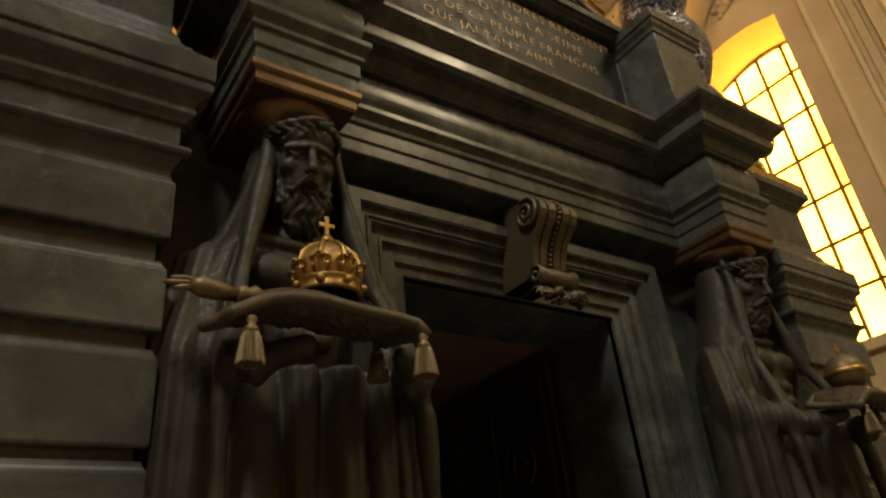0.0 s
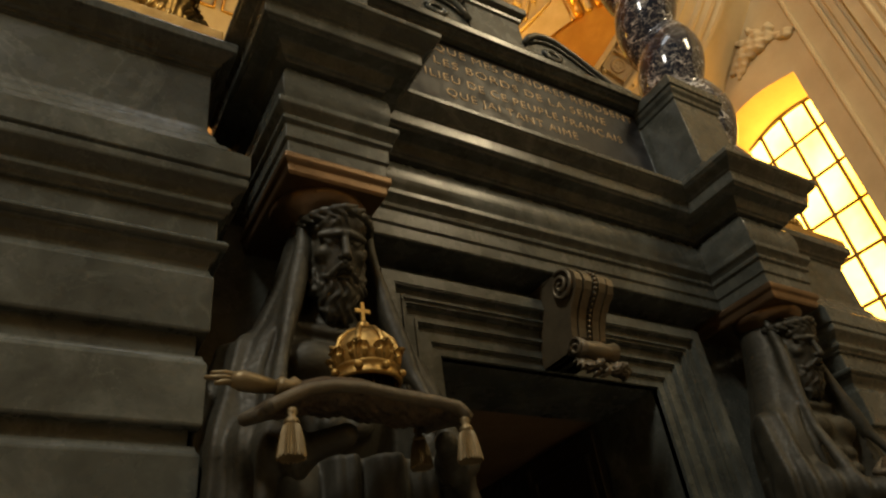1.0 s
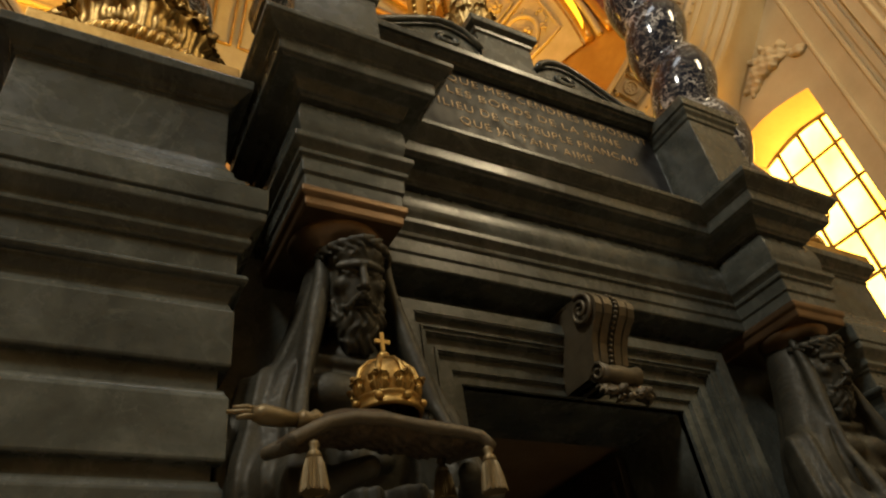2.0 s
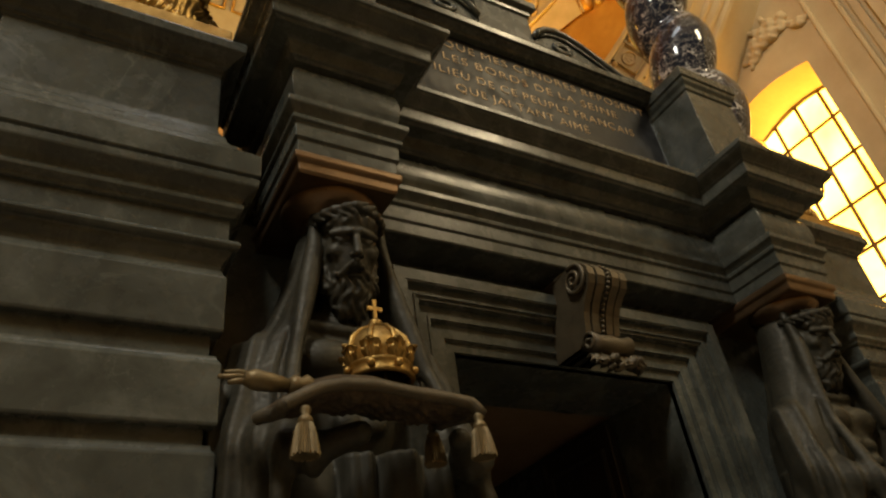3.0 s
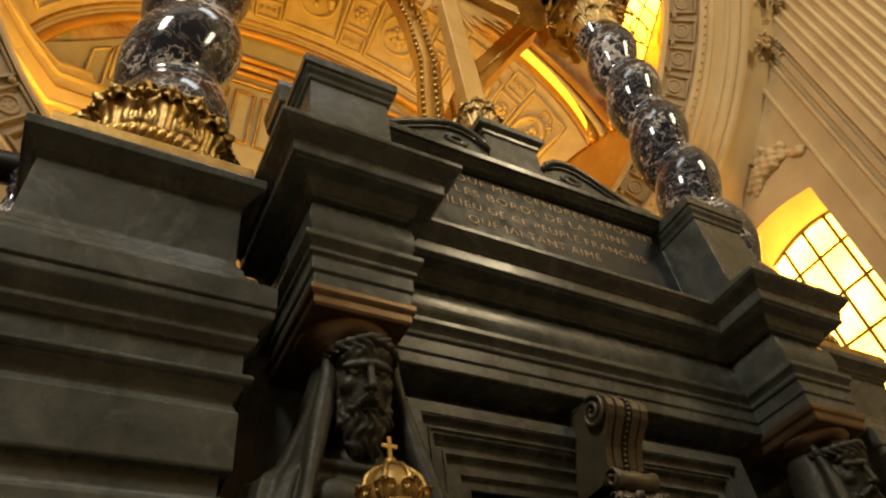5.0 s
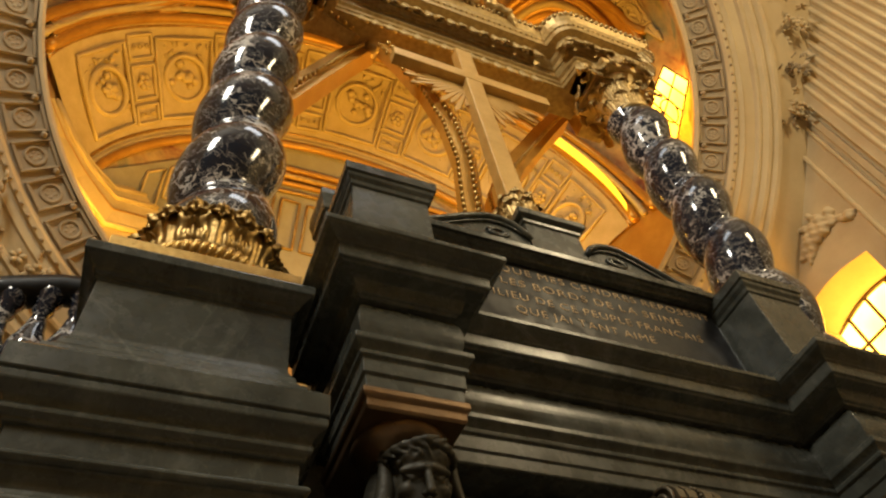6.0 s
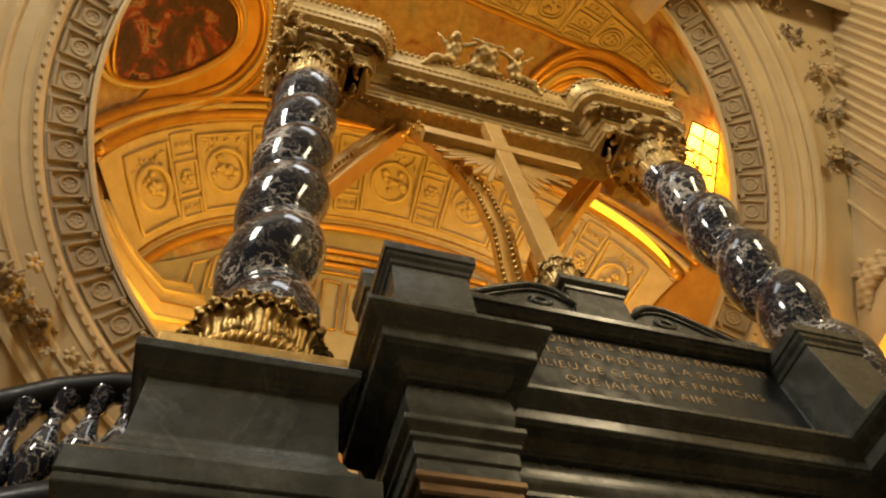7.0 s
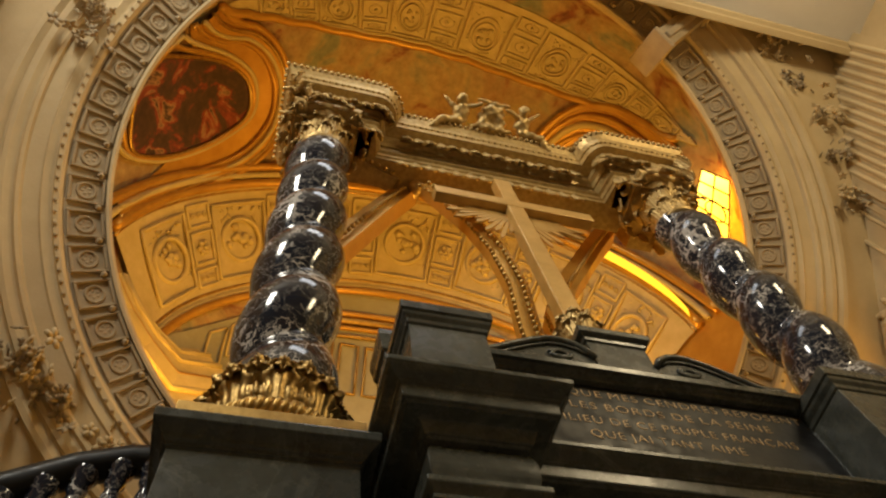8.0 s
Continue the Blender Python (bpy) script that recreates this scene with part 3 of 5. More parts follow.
# ---- scroll keystone over the door ----
def keystone():
    t = thing("scroll_keystone", "carved bronze-coloured scroll console over the doorway", "keystone", (AXIS, 2.44, 3.0))
    spine = [(2.36, 3.478), (2.28, 3.490), (2.20, 3.486), (2.145, 3.465), (2.115, 3.425), (2.112, 3.385), (2.130, 3.345), (2.165, 3.310), (2.200, 3.270), (2.225, 3.225), (2.240, 3.180), (2.250, 3.135), (2.275, 3.10), (2.33, 3.075)]

    def sweep(x0, x1, push, mat, name, label=""):
        bm = bmesh.new()
        rows = []
        for i, (y, z) in enumerate(spine):
            k = 1 - 0.26 * i / len(spine)
            rows.append([bm.verts.new((AXIS + x * k, yy, z)) for x, yy in ((x0, y - push), (x1, y - push), (x1, 2.50), (x0, 2.50))])
        for a, b in zip(rows, rows[1:]):
            for q in range(4):
                bm.faces.new((a[q], a[(q + 1) % 4], b[(q + 1) % 4], b[q]))
        bm.faces.new(rows[0])
        bm.faces.new(rows[-1])
        return part(name, bm, mat, t, label)

    # body in the darker bronze: shade on its sides put into the material
    sweep(-0.130, 0.130, 0.0, BRONZE, "body")
    for x0, x1, push in ((-0.138, -0.092, 0.010), (-0.080, -0.026, 0.014), (0.026, 0.080, 0.014), (0.092, 0.138, 0.010)):
        sweep(x0, x1, push, CONSOLE, "rib")
    bead = bmesh.new()
    bmesh.ops.create_icosphere(bead, subdivisions=2, radius=0.011)
    me = finish(bead, "bead", CONSOLE, True)
    for i in range(22):
        q = i / 21 * (len(spine) - 2)
        a, f = int(q), q - int(q)
        y, z = (spine[a][n] * (1 - f) + spine[a + 1][n] * f for n in (0, 1))
        ob = new("bead", me)
        ob.parent = t
        ob.location = Vector((AXIS, y - 0.014, z)) - t.location
    for side in (-1, 1):
        x = AXIS + side * 0.134
        spiral = [Vector((x + side * 0.014 * (q / 14), 2.205 + (0.088 - 0.0062 * q) * math.cos(q + 1.2), 3.398 + (0.088 - 0.0062 * q) * math.sin(q + 1.2))) for q in [k * 0.4 for k in range(34)]]
        part("volute", tube(spiral, 0.011, 7), CONSOLE, t, "", True)
        x = AXIS + side * 0.118
        spiral = [Vector((x + side * 0.010 * (q / 9), 2.225 + (0.056 - 0.0055 * q) * math.cos(q), 3.062 + (0.056 - 0.0055 * q) * math.sin(q))) for q in [k * 0.4 for k in range(23)]]
        part("volute", tube(spiral, 0.010, 7), CONSOLE, t, "", True)
    roll = bmesh.new()
    tube([(AXIS - 0.118, 2.225, 3.062), (AXIS - 0.06, 2.225, 3.056), (AXIS, 2.222, 3.052), (AXIS + 0.06, 2.225, 3.056), (AXIS + 0.118, 2.225, 3.062)], [0.052, 0.046, 0.056, 0.046, 0.052], 20, roll)
    part("lower_roll", roll, CONSOLE, t, "", True)
    me = finish(leaf(0.16, 0.15, 0.07), "leaf", CONSOLE, True)
    for k, (dx, s) in enumerate(((-0.10, 1.0), (0.0, 1.35), (0.10, 1.0))):
        ob = new("leaf", me)
        ob.parent = t
        ob.matrix_local = Matrix.Translation(Vector((AXIS + dx * 0.75, 2.24, 3.035)) - t.location) @ Matrix.Rotation(math.radians(150), 4, "X") @ Matrix.Rotation(math.pi, 4, "Z") @ Matrix.Diagonal((s, s, s, 1))
    return t


keystone()


# ---- bronze statues ----
def surface(field, low, high, step):
    """The zero level of a field over a box, as one closed mesh."""
    n = [int(math.ceil((b - a) / step)) + 1 for a, b in zip(low, high)]
    ax = [low[i] + step * np.arange(n[i]) for i in range(3)]
    X, Y, Z = np.meshgrid(*ax, indexing="ij")
    D = field(X, Y, Z)
    S = D < 0
    cell = np.zeros([k - 1 for k in n])
    total = np.zeros([k - 1 for k in n] + [3])
    for axis in range(3):
        a = [slice(None)] * 3
        b = [slice(None)] * 3
        a[axis], b[axis] = slice(0, -1), slice(1, None)
        d0, d1 = D[tuple(a)], D[tuple(b)]
        cross = S[tuple(a)] != S[tuple(b)]
        f = np.where(cross, d0 / np.where(cross, d0 - d1, 1), 0)
        o = [q for q in range(3) if q != axis]
        for i in (0, 1):
            for j in (0, 1):
                pick = [slice(None)] * 3
                pick[o[0]] = slice(i, n[o[0]] - 1 + i)
                pick[o[1]] = slice(j, n[o[1]] - 1 + j)
                c, t = cross[tuple(pick)], f[tuple(pick)]
                cell += c
                total[..., axis] += np.where(c, t, 0)
                total[..., o[0]] += c * i
                total[..., o[1]] += c * j
    used = cell > 0
    ids = -np.ones(cell.shape, int)
    ids[used] = np.arange(used.sum())
    base = np.stack(np.nonzero(used), 1)
    verts = np.array(low) + step * (base + total[used] / cell[used][:, None])
    faces = []
    for axis in range(3):
        a = [slice(1, -1)] * 3
        b = [slice(1, -1)] * 3
        a[axis], b[axis] = slice(0, -1), slice(1, None)
        at = np.stack(np.nonzero(S[tuple(a)] != S[tuple(b)]), 1)
        o = [q for q in range(3) if q != axis]
        at[:, o] += 1
        quad = []
        for i, j in ((0, 0), (1, 0), (1, 1), (0, 1)):
            w = at.copy()
            w[:, o[0]] -= i
            w[:, o[1]] -= j
            quad.append(ids[tuple(w.T)])
        quad = np.stack(quad, 1)
        flip = S[tuple(at.T)] != (axis == 1)
        quad[~flip] = quad[~flip][:, ::-1]
        faces.append(quad)
    return verts, np.concatenate(faces)


def solid(name, *pieces):
    """One smooth mesh of one or more closed pieces."""
    verts, faces, count = [], [], 0
    for v, f in pieces:
        verts += v.tolist()
        faces += (f + count).tolist()
        count += len(v)
    me = bpy.data.meshes.new(name)
    me.from_pydata(verts, [], faces)
    me.polygons.foreach_set("use_smooth", np.ones(len(me.polygons), bool))
    return me


def soft(a, b, k):
    h = np.clip(0.5 + 0.5 * (b - a) / k, 0, 1)
    return b * (1 - h) + a * h - k * h * (1 - h)


def egg(p, c, r):
    q = [(p[i] - c[i]) / r[i] for i in range(3)]
    k = np.sqrt(q[0] ** 2 + q[1] ** 2 + q[2] ** 2) + 1e-9
    return (k - 1) * min(r)


def limb(p, a, b, ra, rb):
    a, b = np.array(a), np.array(b)
    d = b - a
    t = np.clip(sum((p[i] - a[i]) * d[i] for i in range(3)) / (d @ d), 0, 1)
    return np.sqrt(sum((p[i] - a[i] - d[i] * t) ** 2 for i in range(3))) - (ra + (rb - ra) * t)


def pleats(u, deep):
    """Cloth folds: rounded ridges with sharp valleys."""
    return deep * (np.abs(np.sin(u)) - 0.64)


def figure_head(x, y, z):
    """A bearded head bowed forward under a laurel wreath."""
    bow, yaw, grow = math.radians(20), math.radians(-7), 1.14
    dx, dy, dz = x / grow, (y + 0.01) / grow, (z - 3.10) / grow
    dx, dy = dx * math.cos(yaw) + dy * math.sin(yaw), -dx * math.sin(yaw) + dy * math.cos(yaw)
    x, y, z = dx, dy * math.cos(bow) + dz * math.sin(bow), -dy * math.sin(bow) + dz * math.cos(bow)
    p = (x, y, z)
    head = egg(p, (0.0, -0.035, 0.105), (0.094, 0.115, 0.150))
    head = soft(head, egg(p, (0, -0.085, 0.035), (0.070, 0.070, 0.085)), 0.03)
    head = soft(head, egg(p, (0, -0.118, 0.205), (0.078, 0.034, 0.045)), 0.03)
    for s in (-1, 1):
        head = soft(head, limb(p, (s * 0.012, -0.158, 0.166), (s * 0.075, -0.120, 0.160), 0.013, 0.012), 0.012)
        head = soft(head, egg(p, (s * 0.062, -0.112, 0.098), (0.026, 0.030, 0.026)), 0.02)
    for s in (-1, 1):
        head = np.maximum(head, -egg(p, (s * 0.040, -0.168, 0.136), (0.029, 0.032, 0.018)))
        head = np.maximum(head, -egg(p, (s * 0.066, -0.150, 0.055), (0.018, 0.024, 0.032)))
        head = soft(head, egg(p, (s * 0.041, -0.128, 0.134), (0.020, 0.017, 0.013)), 0.004)
        head = soft(head, limb(p, (s * 0.020, -0.146, 0.142), (s * 0.064, -0.132, 0.142), 0.005, 0.004), 0.004)
        head = soft(head, limb(p, (s * 0.022, -0.143, 0.124), (s * 0.060, -0.130, 0.122), 0.004, 0.004), 0.005)
    head = soft(head, limb(p, (0, -0.152, 0.165), (0, -0.196, 0.082), 0.0115, 0.0155), 0.010)
    for s in (-1, 1):
        head = soft(head, egg(p, (s * 0.015, -0.178, 0.078), (0.011, 0.013, 0.010)), 0.006)
    lock = np.sin(x * 120 + 2.0 * np.sin(z * 52 + x * 20)) * np.sin(z * 62 + 1.8 * np.sin(x * 60) + y * 25)
    fine = np.sin(x * 230 + 3.0 * np.sin(z * 60)) * 0.0022
    beard = soft(egg(p, (0, -0.112, -0.020), (0.076, 0.058, 0.066)), egg(p, (0, -0.116, -0.070), (0.060, 0.048, 0.060)), 0.03)
    for s in (-1, 1):
        beard = soft(beard, limb(p, (s * 0.088, -0.040, 0.150), (s * 0.066, -0.092, -0.020), 0.022, 0.034), 0.02)
        beard = soft(beard, egg(p, (s * 0.024, -0.130, -0.105), (0.026, 0.028, 0.036)), 0.015)
    beard = beard - 0.0048 * lock - fine
    mouth = egg(p, (0, -0.178, 0.030), (0.027, 0.020, 0.0065))
    for s in (-1, 1):
        beard = soft(beard, limb(p, (s * 0.006, -0.178, 0.052), (s * 0.050, -0.150, 0.012), 0.0125, 0.011) - fine, 0.006)
    beard = soft(beard, egg(p, (0, -0.163, 0.014), (0.024, 0.012, 0.009)), 0.004)
    beard = np.maximum(beard, -mouth)
    hair = soft(egg(p, (0, -0.015, 0.225), (0.108, 0.122, 0.065)), egg(p, (0, 0.01, 0.12), (0.116, 0.085, 0.135)), 0.03)
    for k in range(-3, 4):
        hair = soft(hair, egg(p, (k * 0.026, -0.136 + 0.0055 * k * k, 0.226 - 0.016 * (k % 2)), (0.017, 0.018, 0.032)), 0.006)
    hair = hair - 0.008 * lock - fine
    head = soft(soft(head, beard, 0.010), hair, 0.010)
    for k in range(-7, 8):
        a = k * 0.30
        c = (0.122 * math.sin(a), -0.010 - 0.132 * math.cos(a), 0.262 - 0.030 * abs(math.sin(a / 2)) * 2)
        e = (0.124 * math.sin(a + 0.34), -0.012 - 0.138 * math.cos(a + 0.34), c[2] + 0.014 + 0.006 * (k % 2))
        f = (0.128 * math.sin(a + 0.32), -0.012 - 0.143 * math.cos(a + 0.32), c[2] - 0.020)
        head = soft(head, limb(p, c, e, 0.018, 0.005), 0.004)
        head = soft(head, limb(p, c, f, 0.016, 0.005), 0.004)
    head = soft(head, limb(p, (0, 0.0, 0.06), (0, 0.03, -0.16), 0.070, 0.080), 0.03)
    return head * grow


def figure(x, y, z):
    """A veiled standing figure that faces -y and carries something before its chest."""
    p = (x, y, z)
    body = egg(p, (0, 0.03, 2.62), (0.25, 0.155, 0.32))
    for s in (-1, 1):
        body = soft(body, limb(p, (0, 0.02, 2.93), (s * 0.25, 0.02, 2.82), 0.085, 0.085), 0.05)
        body = soft(body, limb(p, (s * 0.02, -0.085, 2.865), (s * 0.19, -0.055, 2.89), 0.026, 0.022), 0.02)
    for s in (-1, 1):
        body = soft(body, egg(p, (s * 0.105, -0.075, 2.735), (0.118, 0.080, 0.085)), 0.025)
        for k in range(2):
            body = soft(body, egg(p, (s * 0.048, -0.115, 2.585 - 0.085 * k), (0.048, 0.034, 0.042)), 0.018)
    body = soft(body, limb(p, (0, 0.02, 2.85), (0, -0.03, 3.08), 0.088, 0.085), 0.04)
    wide = np.interp(z, (0.9, 1.6, 2.2, 2.45, 2.66, 2.80, 2.88, 3.04, 3.25, 3.42, 3.52), (0.50, 0.49, 0.475, 0.462, 0.440, 0.385, 0.325, 0.258, 0.190, 0.145, 0.10))
    deep = np.interp(z, (0.9, 2.2, 2.6, 2.9, 3.2, 3.42, 3.52), (0.25, 0.24, 0.225, 0.19, 0.165, 0.150, 0.10))
    u = x / wide
    hang = np.clip((3.38 - z) * 2.2, 0.12, 1)
    cloth = (np.sqrt(u ** 2 + ((y - 0.035) / deep) ** 2) - 1) * np.minimum(deep, wide)
    cloth = cloth - hang * (pleats(u * 6.2 + 0.9 * z + 0.3 * np.sin(z * 3.1), 0.030) + pleats(u * 15.5 - 1.2 * z + 0.8, 0.013) + pleats(u * 37 + 2.1 * z, 0.004))
    cloth = np.maximum(cloth, z - 3.46)
    gap = np.interp(z, (2.0, 2.35, 2.6, 2.85, 3.05, 3.2, 3.36, 3.45), (0.30, 0.30, 0.245, 0.205, 0.165, 0.135, 0.128, 0.10))
    hollow = (np.sqrt((x / gap) ** 2 + ((y + 0.20) / 0.265) ** 2) - 1) * 0.13
    hollow = np.maximum(hollow, z - 3.405 - 0.25 * y)
    cloth = np.maximum(cloth, -hollow)
    for s in (-1, 1):
        hem = np.interp(z, (2.2, 2.45, 2.7, 2.95, 3.2, 3.38), (0.335, 0.300, 0.245, 0.195, 0.150, 0.135))
        front = np.interp(z, (2.2, 2.45, 2.7, 2.95, 3.2, 3.38), (-0.30, -0.26, -0.165, -0.125, -0.110, -0.085))
        roll = np.sqrt((x - s * hem) ** 2 + (y - front) ** 2) - 0.030 - 0.008 * np.sin(z * 9 + s)
        cloth = soft(cloth, np.maximum(roll, np.maximum(z - 3.40, 1.9 - z)), 0.03)
        sleeve = limb(p, (s * 0.315, 0.02, 2.74), (s * 0.375, -0.04, 2.46), 0.105, 0.105)
        sleeve = soft(sleeve, limb(p, (s * 0.375, -0.05, 2.44), (s * 0.27, -0.36, 2.30), 0.095, 0.060), 0.06)
        drape = limb(p, (s * 0.365, -0.10, 2.34), (s * 0.395, -0.05, 0.92), 0.105, 0.125)
        sleeve = soft(sleeve, drape, 0.07) - pleats(x * 26 * s + y * 21 + 1.1 * z, 0.024) - pleats(x * 57 - y * 40 - z * 2.0, 0.008)
        cloth = soft(cloth, sleeve, 0.035)
        cloth = soft(cloth, limb(p, (s * 0.26, -0.34, 2.31), (s * 0.16, -0.47, 2.325), 0.048, 0.034), 0.03)
    skirt = (np.sqrt(((x - 0.10) / 0.285) ** 2 + ((y + 0.03) / 0.245) ** 2) - 1) * 0.245
    skirt = skirt - pleats((x - 0.1) * 21 + 0.5 * np.sin(z * 1.7) + y * 3, 0.052) - pleats(x * 47 + z * 1.3, 0.016)
    skirt = np.maximum(skirt, np.maximum(z - 2.36, 0.9 - z))
    back = (np.sqrt((x / 0.42) ** 2 + ((y - 0.10) / 0.15) ** 2) - 1) * 0.15
    back = np.maximum(back, np.maximum(z - 2.5, 0.9 - z))
    body = soft(soft(body, back, 0.04), skirt, 0.012)
    body = soft(body, limb(p, (-0.185, -0.08, 2.30), (-0.215, -0.205, 1.72), 0.118, 0.088), 0.012)
    body = soft(body, limb(p, (-0.215, -0.205, 1.72), (-0.20, -0.12, 0.95), 0.080, 0.060), 0.03)
    cloth = np.maximum(cloth, 0.9 - z)
    return soft(body, cloth, 0.010)


STATUE = solid("statue", surface(figure, (-0.60, -0.56, 0.86), (0.60, 0.34, 3.50), 0.0105), surface(figure_head, (-0.19, -0.30, 2.82), (0.19, 0.18, 3.52), 0.0048))
STATUE.materials.append(BRONZE)
for xm in (0.925, 2 * AXIS - 0.85):
    plinth = part("statue_plinth", stack([(0, 0.04), (0.12, 0.04), (0.14, 0.0), (0.78, 0.0), (0.80, 0.03), (0.905, 0.035), (0.91, 0.03)], xm - 0.45, xm + 0.45, 1.78, 2.52), GREEN)
    tagged(plinth, "square green-black marble plinth under a statue", "plinth", "statue plinths")
    st = new("statue", STATUE)
    st.location = (xm, 2.19, 0.0)
    tagged(st, "dark bronze veiled standing figure carrying a cushion", "statue", "bronze statues")


# ---- what the statues carry ----
def cushion(xm):
    """A fringed cushion with a corded seam and a tassel at each corner."""
    t = thing("cushion", "flat bronze cushion with gilded braid and tassels", "cushion", (xm, 1.70, 2.38), "statue cushions")
    hx, hy, zc = 0.290, 0.120, 2.365
    bm = bmesh.new()
    n = 44
    grid = {}
    for side in (1, -1):
        for i in range(n + 1):
            for j in range(n + 1):
                a, b = 2 * i / n - 1, 2 * j / n - 1
                edge = max(abs(a), abs(b))
                if side < 0 and edge > 0.999:
                    grid[side, i, j] = grid[1, i, j]
                    continue
                pinch = 1 - 0.07 * (1 - a * a) * (abs(b) > 0.99) - 0.07 * (1 - b * b) * (abs(a) > 0.99)
                fat = ((1 - a ** 4) * (1 - b ** 4)) ** 0.55
                h = (0.036 if side > 0 else -0.058) * fat
                droop = float(np.interp(a, (-1, -0.85, -0.68, -0.45, -0.1, 0.3, 0.7, 0.92, 1.0), (-0.040, -0.010, 0.018, 0.036, 0.042, 0.030, 0.022, 0.012, -0.018))) + 0.030 * (b + 1)
                wrinkle = (0.007 * math.sin(15 * a + 5 * b) + 0.005 * math.sin(31 * a - 9 * b) * math.sin(13 * b)) * fat if side < 0 else 0.003 * math.sin(9 * a * b) * fat
                grid[side, i, j] = bm.verts.new((xm + hx * a * pinch, 1.70 + hy * b * pinch, zc + h + droop + wrinkle))
    for side in (1, -1):
        for i in range(n):
            for j in range(n):
                bm.faces.new((grid[side, i, j], grid[side, i + 1, j], grid[side, i + 1, j + 1], grid[side, i, j + 1]))
    rim = [grid[1, i, 0].co.copy() for i in range(n)] + [grid[1, n, j].co.copy() for j in range(n)] + [grid[1, n - i, n].co.copy() for i in range(n)] + [grid[1, 0, n - j].co.copy() for j in range(n + 1)]
    rim += [rim[1], rim[2]]
    corners = [grid[1, i, j].co.copy() for i, j in ((0, 0), (n, 0), (n, n), (0, n))]
    part("pad", bm, VELVET, t, "", True)
    part("braid", tube(rim, 0.019, 10, closed=True), BRAID, t, "dull worn bronze braid", True)
    for c, inward in zip(corners[:3], (0.055, -0.012, -0.03)):
        c = c + Vector((inward, 0.0, 0.004))
        part("tassel_knot", lathe([(0.002, 0.0), (0.012, -0.004), (0.016, -0.015), (0.010, -0.026), (0.016, -0.031), (0.021, -0.042), (0.017, -0.050)], c, 16), OLIVE_BRONZE, t, "", True)
        bm = bmesh.new()
        rows = []
        for q in range(7):
            r = 0.018 + 0.016 * (q / 6) ** 0.7
            rows.append([bm.verts.new(c + Vector(((r + 0.003 * (k % 2)) * math.cos(math.tau * k / 60), (r + 0.003 * (k % 2)) * math.sin(math.tau * k / 60), -0.048 - (0.078 + 0.004 * (k % 3)) * q / 6))) for k in range(60)])
        for a, b in zip(rows, rows[1:]):
            for k in range(60):
                bm.faces.new((a[k], a[(k + 1) % 60], b[(k + 1) % 60], b[k]))
        bm.faces.new(rows[-1])
        part("tassel", bm, OLIVE_BRONZE, t, "fringed light bronze tassel")
    return t


cushion(0.792)
cushion(2 * AXIS - 0.83)


def crown(x, y, z):
    t = thing("crown", "gilded bronze crown with leaf points and a small cross", "crown", (x, y, z))
    r = 0.097
    part("band", lathe([(r - 0.006, z), (r + 0.004, z), (r + 0.008, z + 0.008), (r + 0.002, z + 0.014), (r + 0.002, z + 0.034), (r + 0.007, z + 0.040), (r + 0.002, z + 0.046), (r - 0.006, z + 0.046)], (x, y, 0)), ANTIQUE_GILT, t, "", True)
    part("cap_lining", lathe([(r - 0.012, z + 0.03), (r * 0.98, z + 0.07), (r * 0.97, z + 0.10), (r * 0.84, z + 0.135), (r * 0.60, z + 0.162), (r * 0.3, z + 0.178), (0.002, z + 0.182)], (x, y, 0)), ANTIQUE_GILT, t, "", True)
    gem = bmesh.new()
    bmesh.ops.create_icosphere(gem, subdivisions=2, radius=0.013)
    gem_me = finish(gem, "gem", ANTIQUE_GILT, True)
    leaf_me = finish(leaf(0.064, 0.066, 0.020, 3, 0.006), "leaf_point", ANTIQUE_GILT, True)
    around(leaf_me, 8, r + 0.004, (x, y, z + 0.04), t, "leaf_point", math.radians(8))
    around(gem_me, 8, r + 0.008, (x, y, z + 0.024), t, "gem", math.radians(8))
    for k in range(8):
        a = math.radians(8) + math.tau * k / 8
        pts = [(x + q * math.sin(a), y - q * math.cos(a), h) for q, h in ((r - 0.002, z + 0.04), (r + 0.002, z + 0.09), (r * 0.87, z + 0.137), (r * 0.58, z + 0.168), (0.02, z + 0.186))]
        part("arch", tube(pts, [0.008, 0.009, 0.009, 0.007, 0.006], 8), ANTIQUE_GILT, t, "", True)
    ball = bmesh.new()
    bmesh.ops.create_uvsphere(ball, u_segments=20, v_segments=12, radius=0.022, matrix=Matrix.Translation((x, y, z + 0.195)))
    orb = part("orb", ball, ANTIQUE_GILT, t, "", True)
    bm = box(x - 0.007, x + 0.007, y - 0.005, y + 0.005, z + 0.21, z + 0.285, 0.002)
    box(x - 0.026, x + 0.026, y - 0.0048, y + 0.0048, z + 0.245, z + 0.260, 0.002, bm)
    part("cross", bm, ANTIQUE_GILT, orb)
    return t


crown(0.822, 1.69, 2.462)


